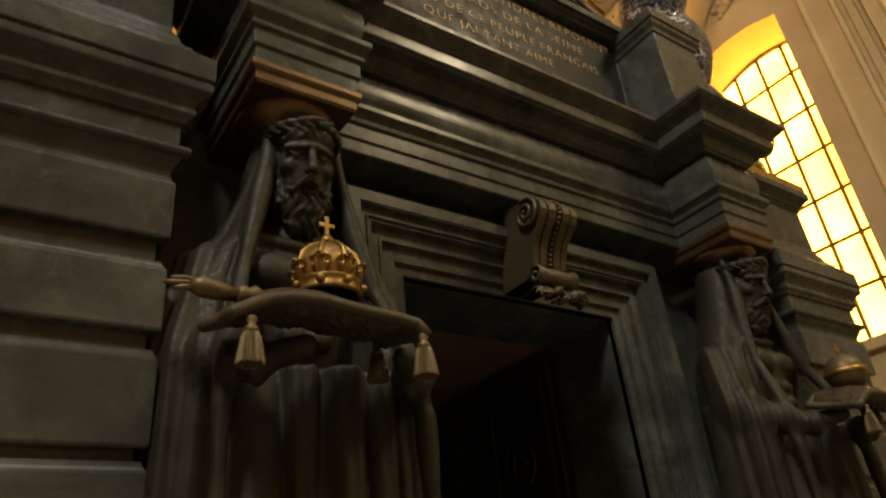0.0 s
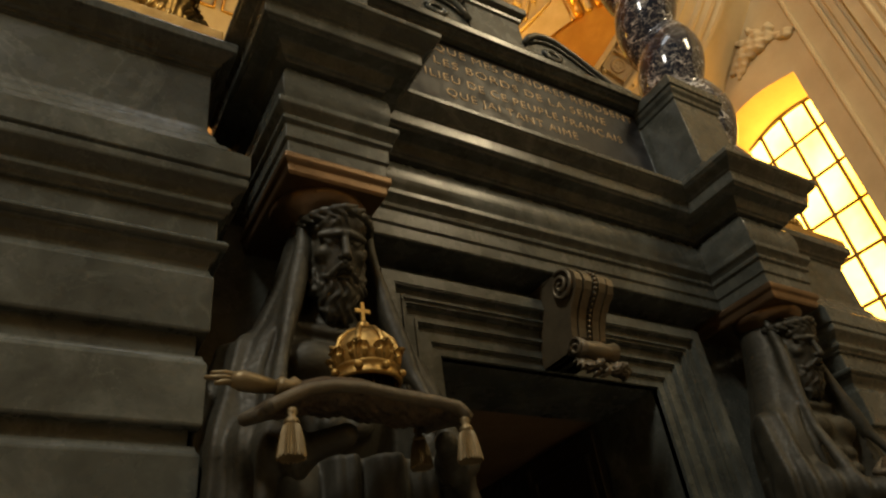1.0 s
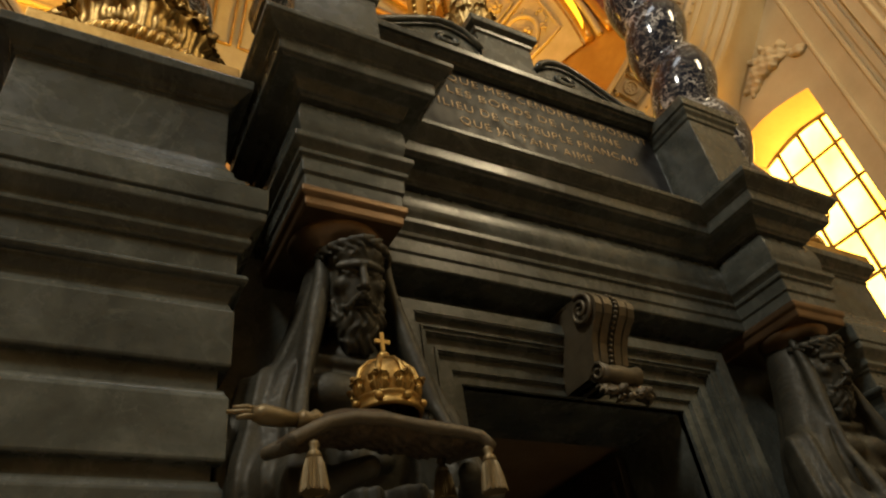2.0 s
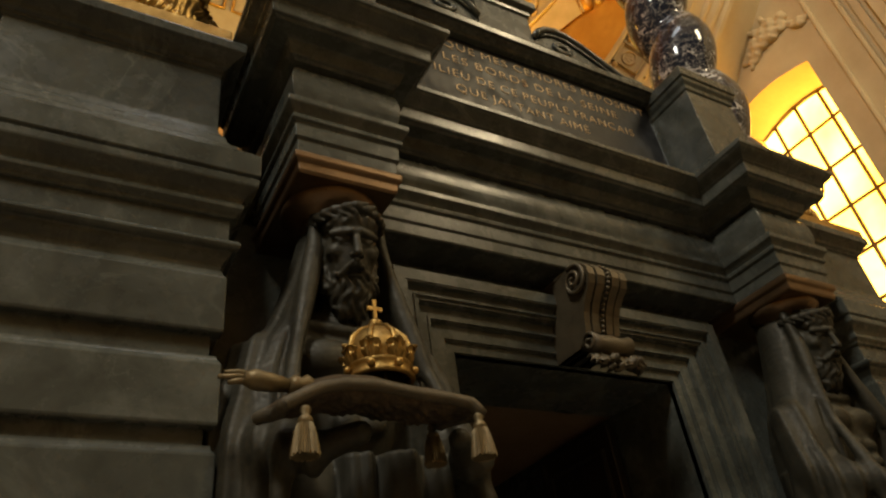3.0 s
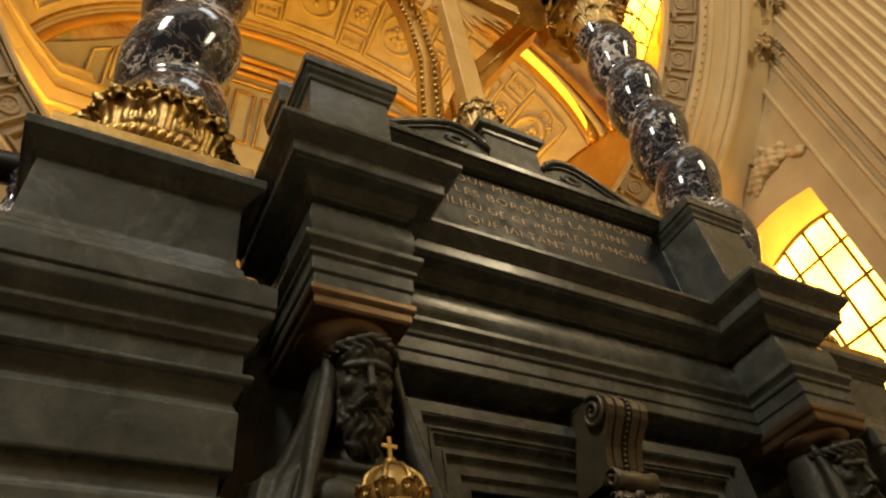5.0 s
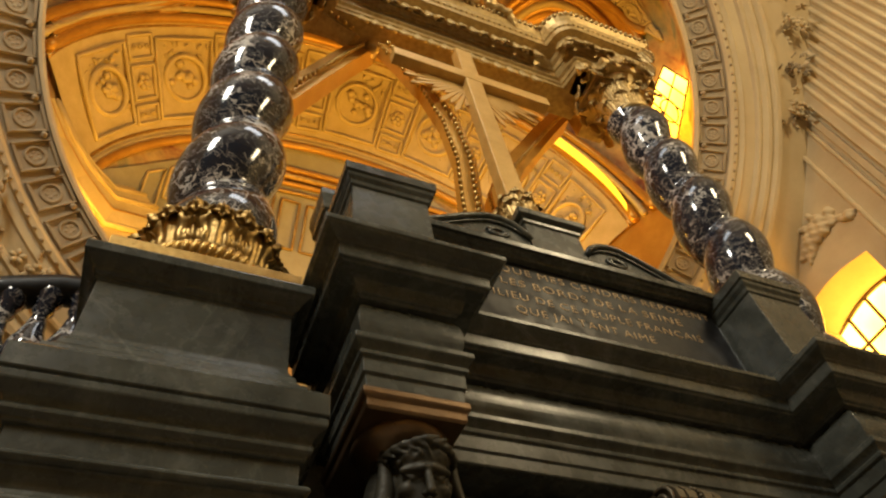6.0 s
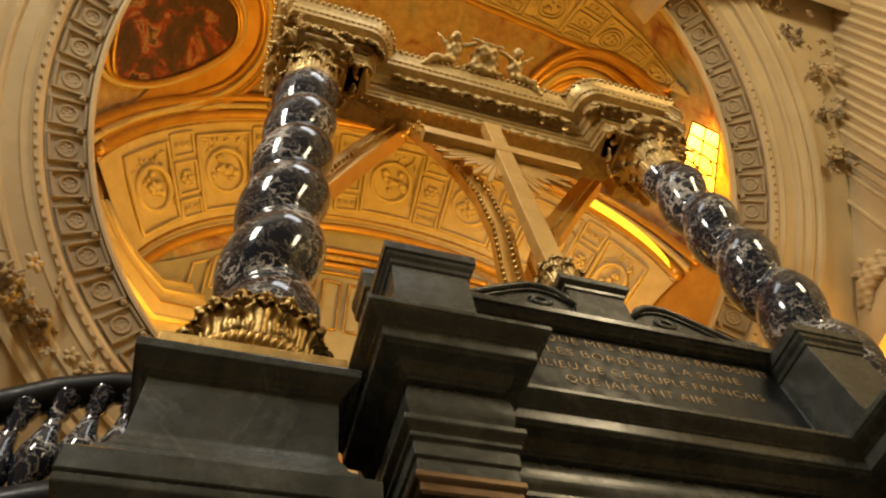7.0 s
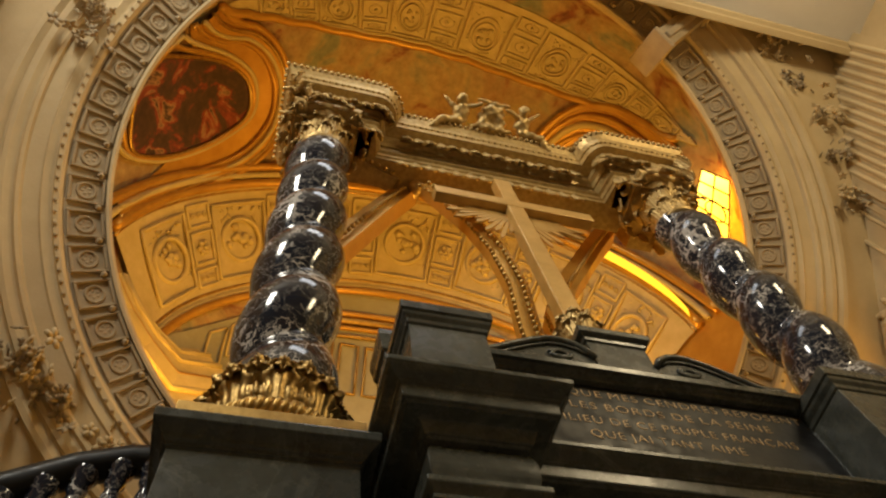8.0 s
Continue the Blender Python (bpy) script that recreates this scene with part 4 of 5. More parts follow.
def globe(x, y, z):
    t = thing("orb", "bronze orb with a band and small cross on a cushion", "orb", (x, y, z))
    ball = bmesh.new()
    bmesh.ops.create_uvsphere(ball, u_segments=32, v_segments=20, radius=0.10, matrix=Matrix.Translation((x, y, z + 0.095)))
    part("ball", ball, OLIVE_BRONZE, t, "", True)
    part("band", lathe([(0.098, z + 0.08), (0.106, z + 0.085), (0.106, z + 0.105), (0.098, z + 0.11)], (x, y, 0), 40), GILT, t, "", True)
    bm = box(x - 0.007, x + 0.007, y - 0.005, y + 0.005, z + 0.19, z + 0.26, 0.002)
    box(x - 0.024, x + 0.024, y - 0.0048, y + 0.0048, z + 0.222, z + 0.236, 0.002, bm)
    part("cross", bm, GILT, t)
    return t


globe(2 * AXIS - 0.87, 1.70, 2.448)


def sceptre(x, y, z):
    """A ceremonial rod that lies across the cushion, its carved tip beyond the edge."""
    t = thing("sceptre", "gilded sceptre with carved finial lying across the cushion", "sceptre", (x, y, z))
    rod = [(x + 0.30, y + 0.16, z + 0.06), (x + 0.12, y + 0.05, z + 0.035), (x, y, z)]
    part("rod", tube(rod, 0.016, 10), OLIVE_BRONZE, t, "", True)
    part("collar", tube([(x + 0.05, y, z + 0.006), (x + 0.03, y, z + 0.004), (x + 0.015, y, z + 0.002), (x - 0.005, y, z), (x - 0.02, y, z)], [0.018, 0.030, 0.022, 0.030, 0.020], 14), OLIVE_BRONZE, t, "", True)
    part("finial", tube([(x - 0.02, y, z), (x - 0.07, y, z + 0.004), (x - 0.11, y, z + 0.008), (x - 0.135, y, z + 0.008)], [0.018, 0.026, 0.028, 0.018], 12), OLIVE_BRONZE, t, "", True)
    for k, (dz, reach) in enumerate(((0.018, 0.185), (0.006, 0.20), (-0.006, 0.175))):
        part("finial_tip", tube([(x - 0.115, y, z + 0.006 + dz * 0.7), (x - 0.15, y, z + 0.006 + dz), (x - reach, y, z + dz * 1.1)], [0.010, 0.009, 0.006], 8), OLIVE_BRONZE, t, "", True)
    return t


sceptre(0.55, 1.63, 2.402)

# ---- great round arch ----
def ring_point(r, angle, d):
    return RING_M @ Vector((r * math.cos(angle), r * math.sin(angle), d))


K = RING_R
arch = thing("arch", "great round cream limestone arch with carved mouldings", "arch", RING_C, kind="structure")
part("inner_rim", lathe([(K + 0.30, 0.35), (K + 0.10, 0.12), (K + 0.01, 0.03), (K, 0.0), (K + 0.03, -0.04), (K + 0.07, -0.045), (K + 0.08, 0.0)], turn=RING_M, segments=160), STONE, arch)
part("rosette_band", lathe([(K + 0.08, 0.0), (K + 0.09, 0.03), (K + 0.56, -0.20), (K + 0.57, -0.26)], turn=RING_M, segments=160), GREY_STONE, arch, "darker grey stone band of square coffers")
moulds = [(K + 0.57, -0.26), (K + 0.60, -0.31), (K + 0.66, -0.33), (K + 0.69, -0.29), (K + 0.72, -0.30), (K + 0.80, -0.36), (K + 0.83, -0.34), (K + 1.02, -0.37), (K + 1.04, -0.43), (K + 1.08, -0.45), (K + 1.12, -0.42), (K + 1.15, -0.43), (K + 1.22, -0.49), (K + 1.28, -0.50), (K + 1.30, -0.46), (K + 1.33, -0.46), (K + 1.40, -0.53), (K + 1.47, -0.54), (K + 1.49, -0.47), (K + 5.5, -0.47)]
part("archivolt", lathe(moulds, turn=RING_M, segments=160), STONE, arch)

bead = bmesh.new()
for k in range(220):
    a = math.tau * k / 220
    bmesh.ops.create_icosphere(bead, subdivisions=1, radius=0.028, matrix=Matrix.Translation(ring_point(K + 0.64, a, -0.328)))
tagged(part("bead_moulding", bead, GREY_STONE, arch), kind="stuff")

cell = bmesh.new()
for x0, x1, y0, y1 in ((-0.24, 0.24, -0.20, -0.165), (-0.24, 0.24, 0.165, 0.20), (-0.24, -0.20, -0.165, 0.165), (0.20, 0.24, -0.165, 0.165)):
    box(x0, x1, y0, y1, -0.05, 0.03, 0.012, cell)
lathe([(0.115 + 0.022 * math.cos(q), -0.005 + 0.022 * math.sin(q)) for q in [math.tau * k / 6 for k in range(7)]], turn=Matrix.Identity(4), segments=18, bm=cell)
for k in range(5):
    bmesh.ops.create_icosphere(cell, subdivisions=1, radius=0.036, matrix=Matrix.Translation((0.05 * math.cos(k * math.tau / 5), 0.05 * math.sin(k * math.tau / 5), 0.01)) @ Matrix.Diagonal((1.1, 0.9, 0.6, 1)))
for y in (-0.30, 0.30):
    bmesh.ops.create_icosphere(cell, subdivisions=1, radius=0.05, matrix=Matrix.Translation((-0.16, y * 0.82, -0.05)))
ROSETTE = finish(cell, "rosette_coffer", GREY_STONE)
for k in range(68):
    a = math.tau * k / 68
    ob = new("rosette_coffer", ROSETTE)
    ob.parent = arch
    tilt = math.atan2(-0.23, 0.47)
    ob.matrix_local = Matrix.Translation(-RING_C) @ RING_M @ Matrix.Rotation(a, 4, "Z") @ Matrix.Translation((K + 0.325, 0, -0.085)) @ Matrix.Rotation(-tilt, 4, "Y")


def carving(name, label, spots, size, seed, mat):
    """A bunch of carved stone flowers and leaves."""
    rng = random.Random(seed)
    bm = bmesh.new()
    for c, n in spots:
        for k in range(n):
            o = Vector((rng.gauss(0, 1), rng.gauss(0, 1), rng.gauss(0, 0.6))) * size * 0.75
            s = size * rng.uniform(0.28, 0.6)
            turn = Euler((rng.uniform(0, 3), rng.uniform(0, 3), rng.uniform(0, 3))).to_matrix().to_4x4()
            for q in range(5):
                pet = turn @ Matrix.Rotation(q * math.tau / 5, 4, "Z") @ Matrix.Translation((s * 0.55, 0, 0)) @ Matrix.Diagonal((1.0, 0.62, 0.35, 1))
                bmesh.ops.create_icosphere(bm, subdivisions=1, radius=s * 0.55, matrix=Matrix.Translation(Vector(c) + o) @ pet)
    ob = part(name, bm, mat, None, "", True)
    ob.location = (0, 0, 0)
    return tagged(ob, label, "carving", "stone carvings", "stuff")


for k, (r, a, s) in enumerate(((7.05, -36, 0.20), (7.1, -30, 0.17), (7.15, -23.5, 0.20), (7.1, -17, 0.16), (7.1, -10, 0.20), (6.25, 140.5, 0.24), (6.42, 144.5, 0.26), (6.45, 149, 0.2), (6.09, 134.3, 0.2), (6.0, -168, 0.20), (6.3, -163, 0.16), (6.1, 196, 0.14))):
    carving("flower_carving", "bunch of carved limestone flowers on the arch wall", [(ring_point(r, math.radians(a), -0.52), 16)], s * 1.15, k, GREY_STONE if k % 2 else STONE)

key = thing("keystone_console", "carved grey limestone console at the top of the arch", "keystone", ring_point(5.2, math.radians(-48), -0.3))
kb = bmesh.new()
m = RING_M @ Matrix.Rotation(math.radians(-48), 4, "Z")
for x0, x1, w, d0, d1 in ((4.95, 6.2, 0.20, -0.60, 0.3), (4.90, 4.99, 0.25, -0.66, 0.33), (6.1, 6.3, 0.27, -0.75, 0.2), (5.05, 6.1, 0.07, -0.66, -0.55)):
    v0 = len(kb.verts)
    box(x0, x1, -w, w, d0, d1, 0.03, kb)
for v in kb.verts:
    v.co = m @ v.co
part("console_body", kb, GREY_STONE, key)

# ---- vault behind the arch ----
vault = thing("vault", "painted and gilded vault of the sanctuary", "vault", RING_C, kind="structure")
SR, SD, S0 = 5.79, 5.17, 0.9


def dome(angle, a, lift=0.0):
    return RING_M @ Vector(((SR - lift) * math.cos(a) * math.cos(angle), (SR - lift) * math.cos(a) * math.sin(angle), S0 + (SD - lift) * math.sin(a)))


def dome_uv(u, v, lift=0.0):
    r = min(math.hypot(u, v) / SR, 0.999)
    return dome(math.atan2(v, u), math.acos(r), lift)


def sheet(fn, nu, nv):
    bm = bmesh.new()
    g = [[bm.verts.new(fn(i / nu, j / nv)) for j in range(nv + 1)] for i in range(nu + 1)]
    for i in range(nu):
        for j in range(nv):
            bm.faces.new((g[i][j], g[i + 1][j], g[i + 1][j + 1], g[i][j + 1]))
    return bm


def fresco(name, stops, scale, scale2):
    m, nt, b = material(name, 0.75)
    a = texture(nt, "ShaderNodeTexNoise", scale, 5, 0.6, distortion=0.9)
    c = ramp(nt, a.outputs["Fac"], stops)
    f = texture(nt, "ShaderNodeTexNoise", scale2, 6, 0.6)
    g = ramp(nt, f.outputs["Fac"], [(0.3, (0.72, 0.70, 0.66)), (0.7, (1.15, 1.12, 1.05))])
    nt.links.new(mixed(nt, 1.0, c.outputs["Color"], g.outputs["Color"], "MULTIPLY"), b.inputs["Base Color"])
    return m


SKY_FRESCO = fresco("warm_fresco", [(0.30, (0.11, 0.05, 0.03)), (0.37, (0.25, 0.085, 0.045)), (0.43, (0.36, 0.22, 0.10)), (0.55, (0.42, 0.31, 0.15)), (0.66, (0.23, 0.24, 0.16))], 0.9, 6)
DARK_FRESCO = fresco("dark_fresco", [(0.28, (0.035, 0.018, 0.012)), (0.50, (0.075, 0.035, 0.02)), (0.56, (0.26, 0.04, 0.02)), (0.60, (0.36, 0.20, 0.10)), (0.64, (0.06, 0.03, 0.018))], 1.3, 9)
CREAM = plain("gilded_cream_stucco", (0.50, 0.39, 0.16), (0.63, 0.51, 0.25), 0.6, 0.1, 3.0, 26, 0.35, 0.012)

shell = [(SR * math.cos(a), S0 + SD * math.sin(a)) for a in [math.pi / 2 * k / 40 for k in range(40)]] + [(0.02, S0 + SD)]
part("vault_shell", lathe([(K + 0.28, 0.33)] + shell, turn=RING_M, segments=128), SKY_FRESCO, vault, "faded fresco of red and ochre clouds", True)


part("vault_ground", sheet(lambda p, q: dome(math.radians(3 + 80 * p), 0.75 * q, 0.02), 40, 10), OCHRE, vault, "ochre gilded ground beside the half-dome", True)


def outer(a):
    return 5.6 * math.sin(a), 1.0 - 3.6 * math.cos(a)


def inner(a):
    return 4.75 * math.sin(a), 2.6 - 2.85 * math.cos(a)


def conch(t, b, lift):
    """The apse half-dome: t from -1 to 1 along its arch, b from 0 at the outer to 1 at the inner edge."""
    a = math.radians(86) * t
    (u0, v0), (u1, v1) = outer(a), inner(a)
    return dome_uv(u0 + (u1 - u0) * b, v0 + (v1 - v0) * b, lift)


part("apse_half_dome", sheet(lambda p, q: conch(2 * p - 1, q, 0.10), 90, 10), CREAM, vault, "gilded cream stucco half-dome with coffers", True)
for lift, shift, wide, mat, name in ((0.22, -0.015, 0.10, OCHRE, "gilded_rib"), (0.20, -0.085, 0.07, CREAM, "gilded_rib"), (0.20, -0.15, 0.09, OCHRE, "gilded_rib"), (0.18, 0.045, 0.035, GILT, "gilded_rib"), (0.18, 0.985, 0.07, CREAM, "apse_cornice"), (0.24, 1.04, 0.09, OCHRE, "apse_cornice"), (0.2, 0.92, 0.03, GILT, "apse_cornice")):
    part(name, tube([conch(-1 + 2 * k / 70, shift, lift - 0.1) for k in range(71)], wide, 8), mat, vault, "", True)


def frame_loop(corners, r, mat, parent, name, steps=6):
    pts = []
    for i in range(len(corners)):
        a, b = Vector(corners[i]), Vector(corners[(i + 1) % len(corners)])
        pts += [a.lerp(b, k / steps) for k in range(steps)]
    pts += [pts[0], pts[1]]
    return part(name, tube(pts, r, 6, closed=True), mat, parent, "", True)


def coffer(t0, t1, b0, b1, kind):
    ob = frame_loop([conch(t0, b0, 0.12), conch(t1, b0, 0.12), conch(t1, b1, 0.12), conch(t0, b1, 0.12)], 0.038, CREAM, vault, "coffer_frame")
    m0 = conch((t0 + t1) / 2, (b0 + b1) / 2, 0.12)
    wide = (conch(t1, (b0 + b1) / 2, 0.12) - conch(t0, (b0 + b1) / 2, 0.12)).length
    high = (conch((t0 + t1) / 2, b1, 0.12) - conch((t0 + t1) / 2, b0, 0.12)).length
    n = (RING_C + RING_N * 0.9 - m0).normalized()
    x = (conch(t1, (b0 + b1) / 2, 0.12) - m0).normalized()
    y = n.cross(x).normalized()
    at = Matrix(((x.x, y.x, n.x, m0.x), (x.y, y.y, n.y, m0.y), (x.z, y.z, n.z, m0.z), (0, 0, 0, 1)))
    bm = bmesh.new()
    rng = random.Random(int(t0 * 1000) + int(b0 * 100))
    if kind == "medallion":
        rad = min(wide, high) * 0.36
        lathe([(rad + 0.05 * math.cos(q), 0.03 + 0.05 * math.sin(q)) for q in [math.tau * k / 8 for k in range(9)]], turn=at, segments=28, bm=bm)
        for k in range(14):
            q, s = rng.uniform(0, 6.28), rng.uniform(0, 0.75) * rad
            bmesh.ops.create_icosphere(bm, subdivisions=1, radius=rad * rng.uniform(0.12, 0.26), matrix=at @ Matrix.Translation((s * math.cos(q), s * math.sin(q), 0.02)) @ Matrix.Diagonal((1, 1, 0.5, 1)))
        for k in range(110):
            cx, cy = rng.uniform(-0.45, 0.45) * wide, rng.uniform(-0.45, 0.45) * high
            if math.hypot(cx, cy) > rad * 1.22:
                bmesh.ops.create_icosphere(bm, subdivisions=1, radius=rng.uniform(0.025, 0.05), matrix=at @ Matrix.Translation((cx, cy, 0.01)) @ Matrix.Rotation(rng.uniform(0, 3.1), 4, "Z") @ Matrix.Diagonal((1.7, 0.7, 0.5, 1)))
    else:
        count = 3 if kind == "strip" else 1
        for c in range(count):
            ox = (c - (count - 1) / 2) * wide * 0.28
            rad = min(high, wide / count) * 0.33
            for k in range(6):
                q = math.tau * k / 6
                bmesh.ops.create_icosphere(bm, subdivisions=1, radius=rad * 0.42, matrix=at @ Matrix.Translation((ox + rad * 0.6 * math.cos(q), rad * 0.6 * math.sin(q), 0.02)) @ Matrix.Diagonal((1, 1, 0.5, 1)))
            bmesh.ops.create_icosphere(bm, subdivisions=1, radius=rad * 0.34, matrix=at @ Matrix.Translation((ox, 0, 0.05)))
    part("coffer_ornament", bm, CREAM, ob, "", True)


for k in range(-3, 4):
    c = k * 0.27
    coffer(c - 0.085, c + 0.085, 0.14, 0.82, "medallion")
    if k < 3:
        for b0, b1, kind in ((0.10, 0.28, "strip"), (0.34, 0.62, "square"), (0.68, 0.84, "strip")):
            coffer(c + 0.098, c + 0.172, b0, b1, kind)

part("apse_wall", sheet(lambda p, q: dome_uv(4.9 * (2 * p - 1), (2.6 - 2.85 * math.cos(math.radians(86) * (2 * p - 1))) * (1 - q) + 4.6 * q, 0.06), 60, 10), GREY_PLASTER, vault, "pale grey apse wall under the half-dome", True)
for v0, r, mat in ((0.45, 0.07, OCHRE), (0.62, 0.10, GILT), (0.80, 0.06, OCHRE), (1.0, 0.05, GILT)):
    part("apse_frieze", tube([dome_uv(-2.6 + 5.2 * k / 30, v0 + 0.16 * ((-2.6 + 5.2 * k / 30) / 2.0) ** 2, 0.10) for k in range(31)], r, 8), mat, vault, "", True)
for k in range(9):
    u = -2.4 + 0.6 * k
    a, b = u, u + 0.42
    frame_loop([dome_uv(a, 1.25, 0.09), dome_uv(b, 1.25, 0.09), dome_uv(b, 2.4, 0.09), dome_uv(a, 2.4, 0.09)], 0.03, GILT, vault, "wall_panel_frame", 4)
# stepped impost mouldings where the half-dome meets the wall
IMPOST_LOW = [(-5.41, 1.56), (-5.11, 2.01), (-4.75, 2.37), (-4.33, 2.68), (-3.67, 2.54)]
IMPOST_HIGH = [(-5.32, 1.42), (-5.02, 1.84), (-4.68, 2.12), (-4.35, 2.28), (-4.01, 2.17)]


def impost(f, lift):
    return [dome_uv(a[0] + (b[0] - a[0]) * f, a[1] + (b[1] - a[1]) * f, lift) for a, b in zip(IMPOST_LOW, IMPOST_HIGH)]


bm = bmesh.new()
steps = [(-2.8, 0.12), (-2.3, 0.22), (-2.2, 0.16), (-1.5, 0.22), (-1.4, 0.30), (-0.8, 0.34), (-0.7, 0.26), (0.0, 0.28), (0.2, 0.20), (0.6, 0.22), (0.65, 0.10), (1.0, 0.08)]
rows = [[bm.verts.new(p) for p in impost(f, lift)] for f, lift in steps]
for a, b in zip(rows, rows[1:]):
    for k in range(len(a) - 1):
        bm.faces.new((a[k], a[k + 1], b[k + 1], b[k]))
part("impost", bm, CREAM, vault, "stepped gilded impost moulding")
for f, lift, r, mat in ((-2.25, 0.20, 0.05, CREAM), (-1.45, 0.26, 0.06, CREAM), (-0.75, 0.30, 0.045, OCHRE), (0.0, 0.28, 0.05, CREAM), (0.6, 0.20, 0.05, CREAM)):
    part("impost_moulding", tube(impost(f, lift), r, 8), mat, vault, "", True)
for k in range(3):
    u, v = -3.9 + 0.36 * k, 1.75 - 0.30 * k
    frame_loop([dome_uv(u, v, 0.09), dome_uv(u + 0.28, v - 0.22, 0.09), dome_uv(u + 0.28, v + 0.6, 0.09), dome_uv(u, v + 0.7, 0.09)], 0.026, CREAM, vault, "wall_panel_frame", 4)

# coffered band round the upper edge of the vault
BAND_LOW = [(-4.62, -3.50), (-4.20, -3.90), (-3.75, -4.24), (-3.05, -4.62), (-2.19, -4.92), (-1.30, -5.13), (-0.44, -5.22), (0.55, -5.19), (1.51, -5.02), (2.40, -4.76), (3.23, -4.40), (3.85, -4.05), (4.37, -3.63), (4.85, -3.10)]


def band(s, q, lift):
    """s from 0 to 1 along the band, q from 0 at its gilded edge to 1 behind the arch."""
    f = s * (len(BAND_LOW) - 1)
    i = min(int(f), len(BAND_LOW) - 2)
    low = Vector(BAND_LOW[i]).lerp(Vector(BAND_LOW[i + 1]), f - i)
    edge = low.normalized() * (SR - 0.01)
    return dome_uv(*low.lerp(edge, q * 0.93), lift)


part("band_ground", sheet(lambda p, q: band(p, q, 0.03), 90, 8), CREAM, vault, "", True)
for q, lift, r, mat in ((0.0, 0.07, 0.085, OCHRE), (0.09, 0.05, 0.05, CREAM)):
    part("gilded_rib", tube([band(k / 80, q, lift) for k in range(81)], r, 8), mat, vault, "", True)


def band_coffer(s0, s1, q0, q1, round_one):
    ob = frame_loop([band(s0, q0, 0.05), band(s1, q0, 0.05), band(s1, q1, 0.05), band(s0, q1, 0.05)], 0.026, CREAM, vault, "coffer_frame")
    bm = bmesh.new()
    rng = random.Random(int(s0 * 1000) + int(q0 * 10))
    ms, mq, ds, dq = (s0 + s1) / 2, (q0 + q1) / 2, (s1 - s0) / 2, (q1 - q0) / 2

    def spot(a, b, size, lift=0.05):
        bmesh.ops.create_icosphere(bm, subdivisions=1, radius=size, matrix=Matrix.Translation(band(ms + ds * a, mq + dq * b, lift)) @ Matrix.Diagonal((1, 1, 0.6, 1)))

    if round_one:
        for rad in (0.70, 0.52):
            tube([band(ms + ds * rad * math.cos(math.tau * k / 26), mq + dq * rad * math.sin(math.tau * k / 26), 0.06) for k in range(27)], 0.024, 6, bm, True)
        for k in range(9):
            spot(rng.uniform(-0.3, 0.3), rng.uniform(-0.3, 0.3), rng.uniform(0.03, 0.07))
        for k in range(70):
            a, b = rng.uniform(-0.92, 0.92), rng.uniform(-0.92, 0.92)
            if math.hypot(a, b) > 0.80:
                spot(a, b, rng.uniform(0.014, 0.032), 0.04)
    else:
        for k in range(12):
            a = math.tau * k / 12
            spot(0.55 * math.cos(a), 0.55 * math.sin(a), 0.024)
        spot(0, 0, 0.045)
    part("coffer_ornament", bm, CREAM, ob, "", True)


for k in range(7):
    s = 0.155 + 0.1325 * k
    band_coffer(s - 0.036, s + 0.036, 0.16, 0.92, True)
    for q0, q1 in ((0.16, 0.34), (0.42, 0.72), (0.80, 0.94)):
        band_coffer(s + 0.044, s + 0.088, q0, q1, False)

# oval painting in its gilded frame
def spline(points, count, closed=False):
    """Points along a smooth curve through the given ones."""
    pts = [Vector(p) for p in points]
    n = len(pts)
    spans = n if closed else n - 1
    out = []
    for k in range(count + 1):
        s = spans * k / count
        i = min(int(s), spans - 1)
        f = s - i
        g = [pts[(i + d) % n] if closed else pts[min(max(i + d, 0), n - 1)] for d in (-1, 0, 1, 2)]
        out.append(0.5 * (2 * g[1] + (g[2] - g[0]) * f + (2 * g[0] - 5 * g[1] + 4 * g[2] - g[3]) * f * f + (3 * g[1] - g[0] - 3 * g[2] + g[3]) * f ** 3))
    return out


PAINTING = spline([(-5.06, -2.68), (-4.60, -3.15), (-4.20, -3.32), (-4.02, -3.18), (-4.06, -2.79), (-4.46, -2.18), (-4.97, -1.50), (-5.38, -0.98), (-5.62, -0.75), (-5.62, -1.30), (-5.42, -2.05)], 72, True)
OVAL_MID = Vector((-4.78, -2.25))
FRAME_IN = spline([(-5.02, -2.94), (-4.62, -3.32), (-4.25, -3.65), (-3.92, -3.78), (-3.68, -3.70), (-3.55, -3.45), (-3.60, -2.98), (-4.01, -2.20), (-4.74, -1.34), (-5.32, -0.60), (-5.66, 0.20)], 70)
FRAME_OUT = spline([(-4.62, -3.50), (-4.30, -3.76), (-4.01, -3.97), (-3.72, -4.06), (-3.50, -4.02), (-3.36, -3.84), (-3.33, -3.27), (-3.50, -2.56), (-4.08, -1.70), (-4.81, -0.90), (-5.27, -0.17), (-5.57, 0.62)], 70)
part("oval_painting", sheet(lambda p, q: dome_uv(*OVAL_MID.lerp(PAINTING[int(round(72 * p))], 0.02 + 0.98 * q), 0.06), 72, 12), DARK_FRESCO, vault, "dark oval fresco with red patches", True)
part("oval_frame", tube([dome_uv(*q, 0.08) for q in PAINTING], 0.045, 8, closed=True), GILT, vault, "gilded oval frame", True)
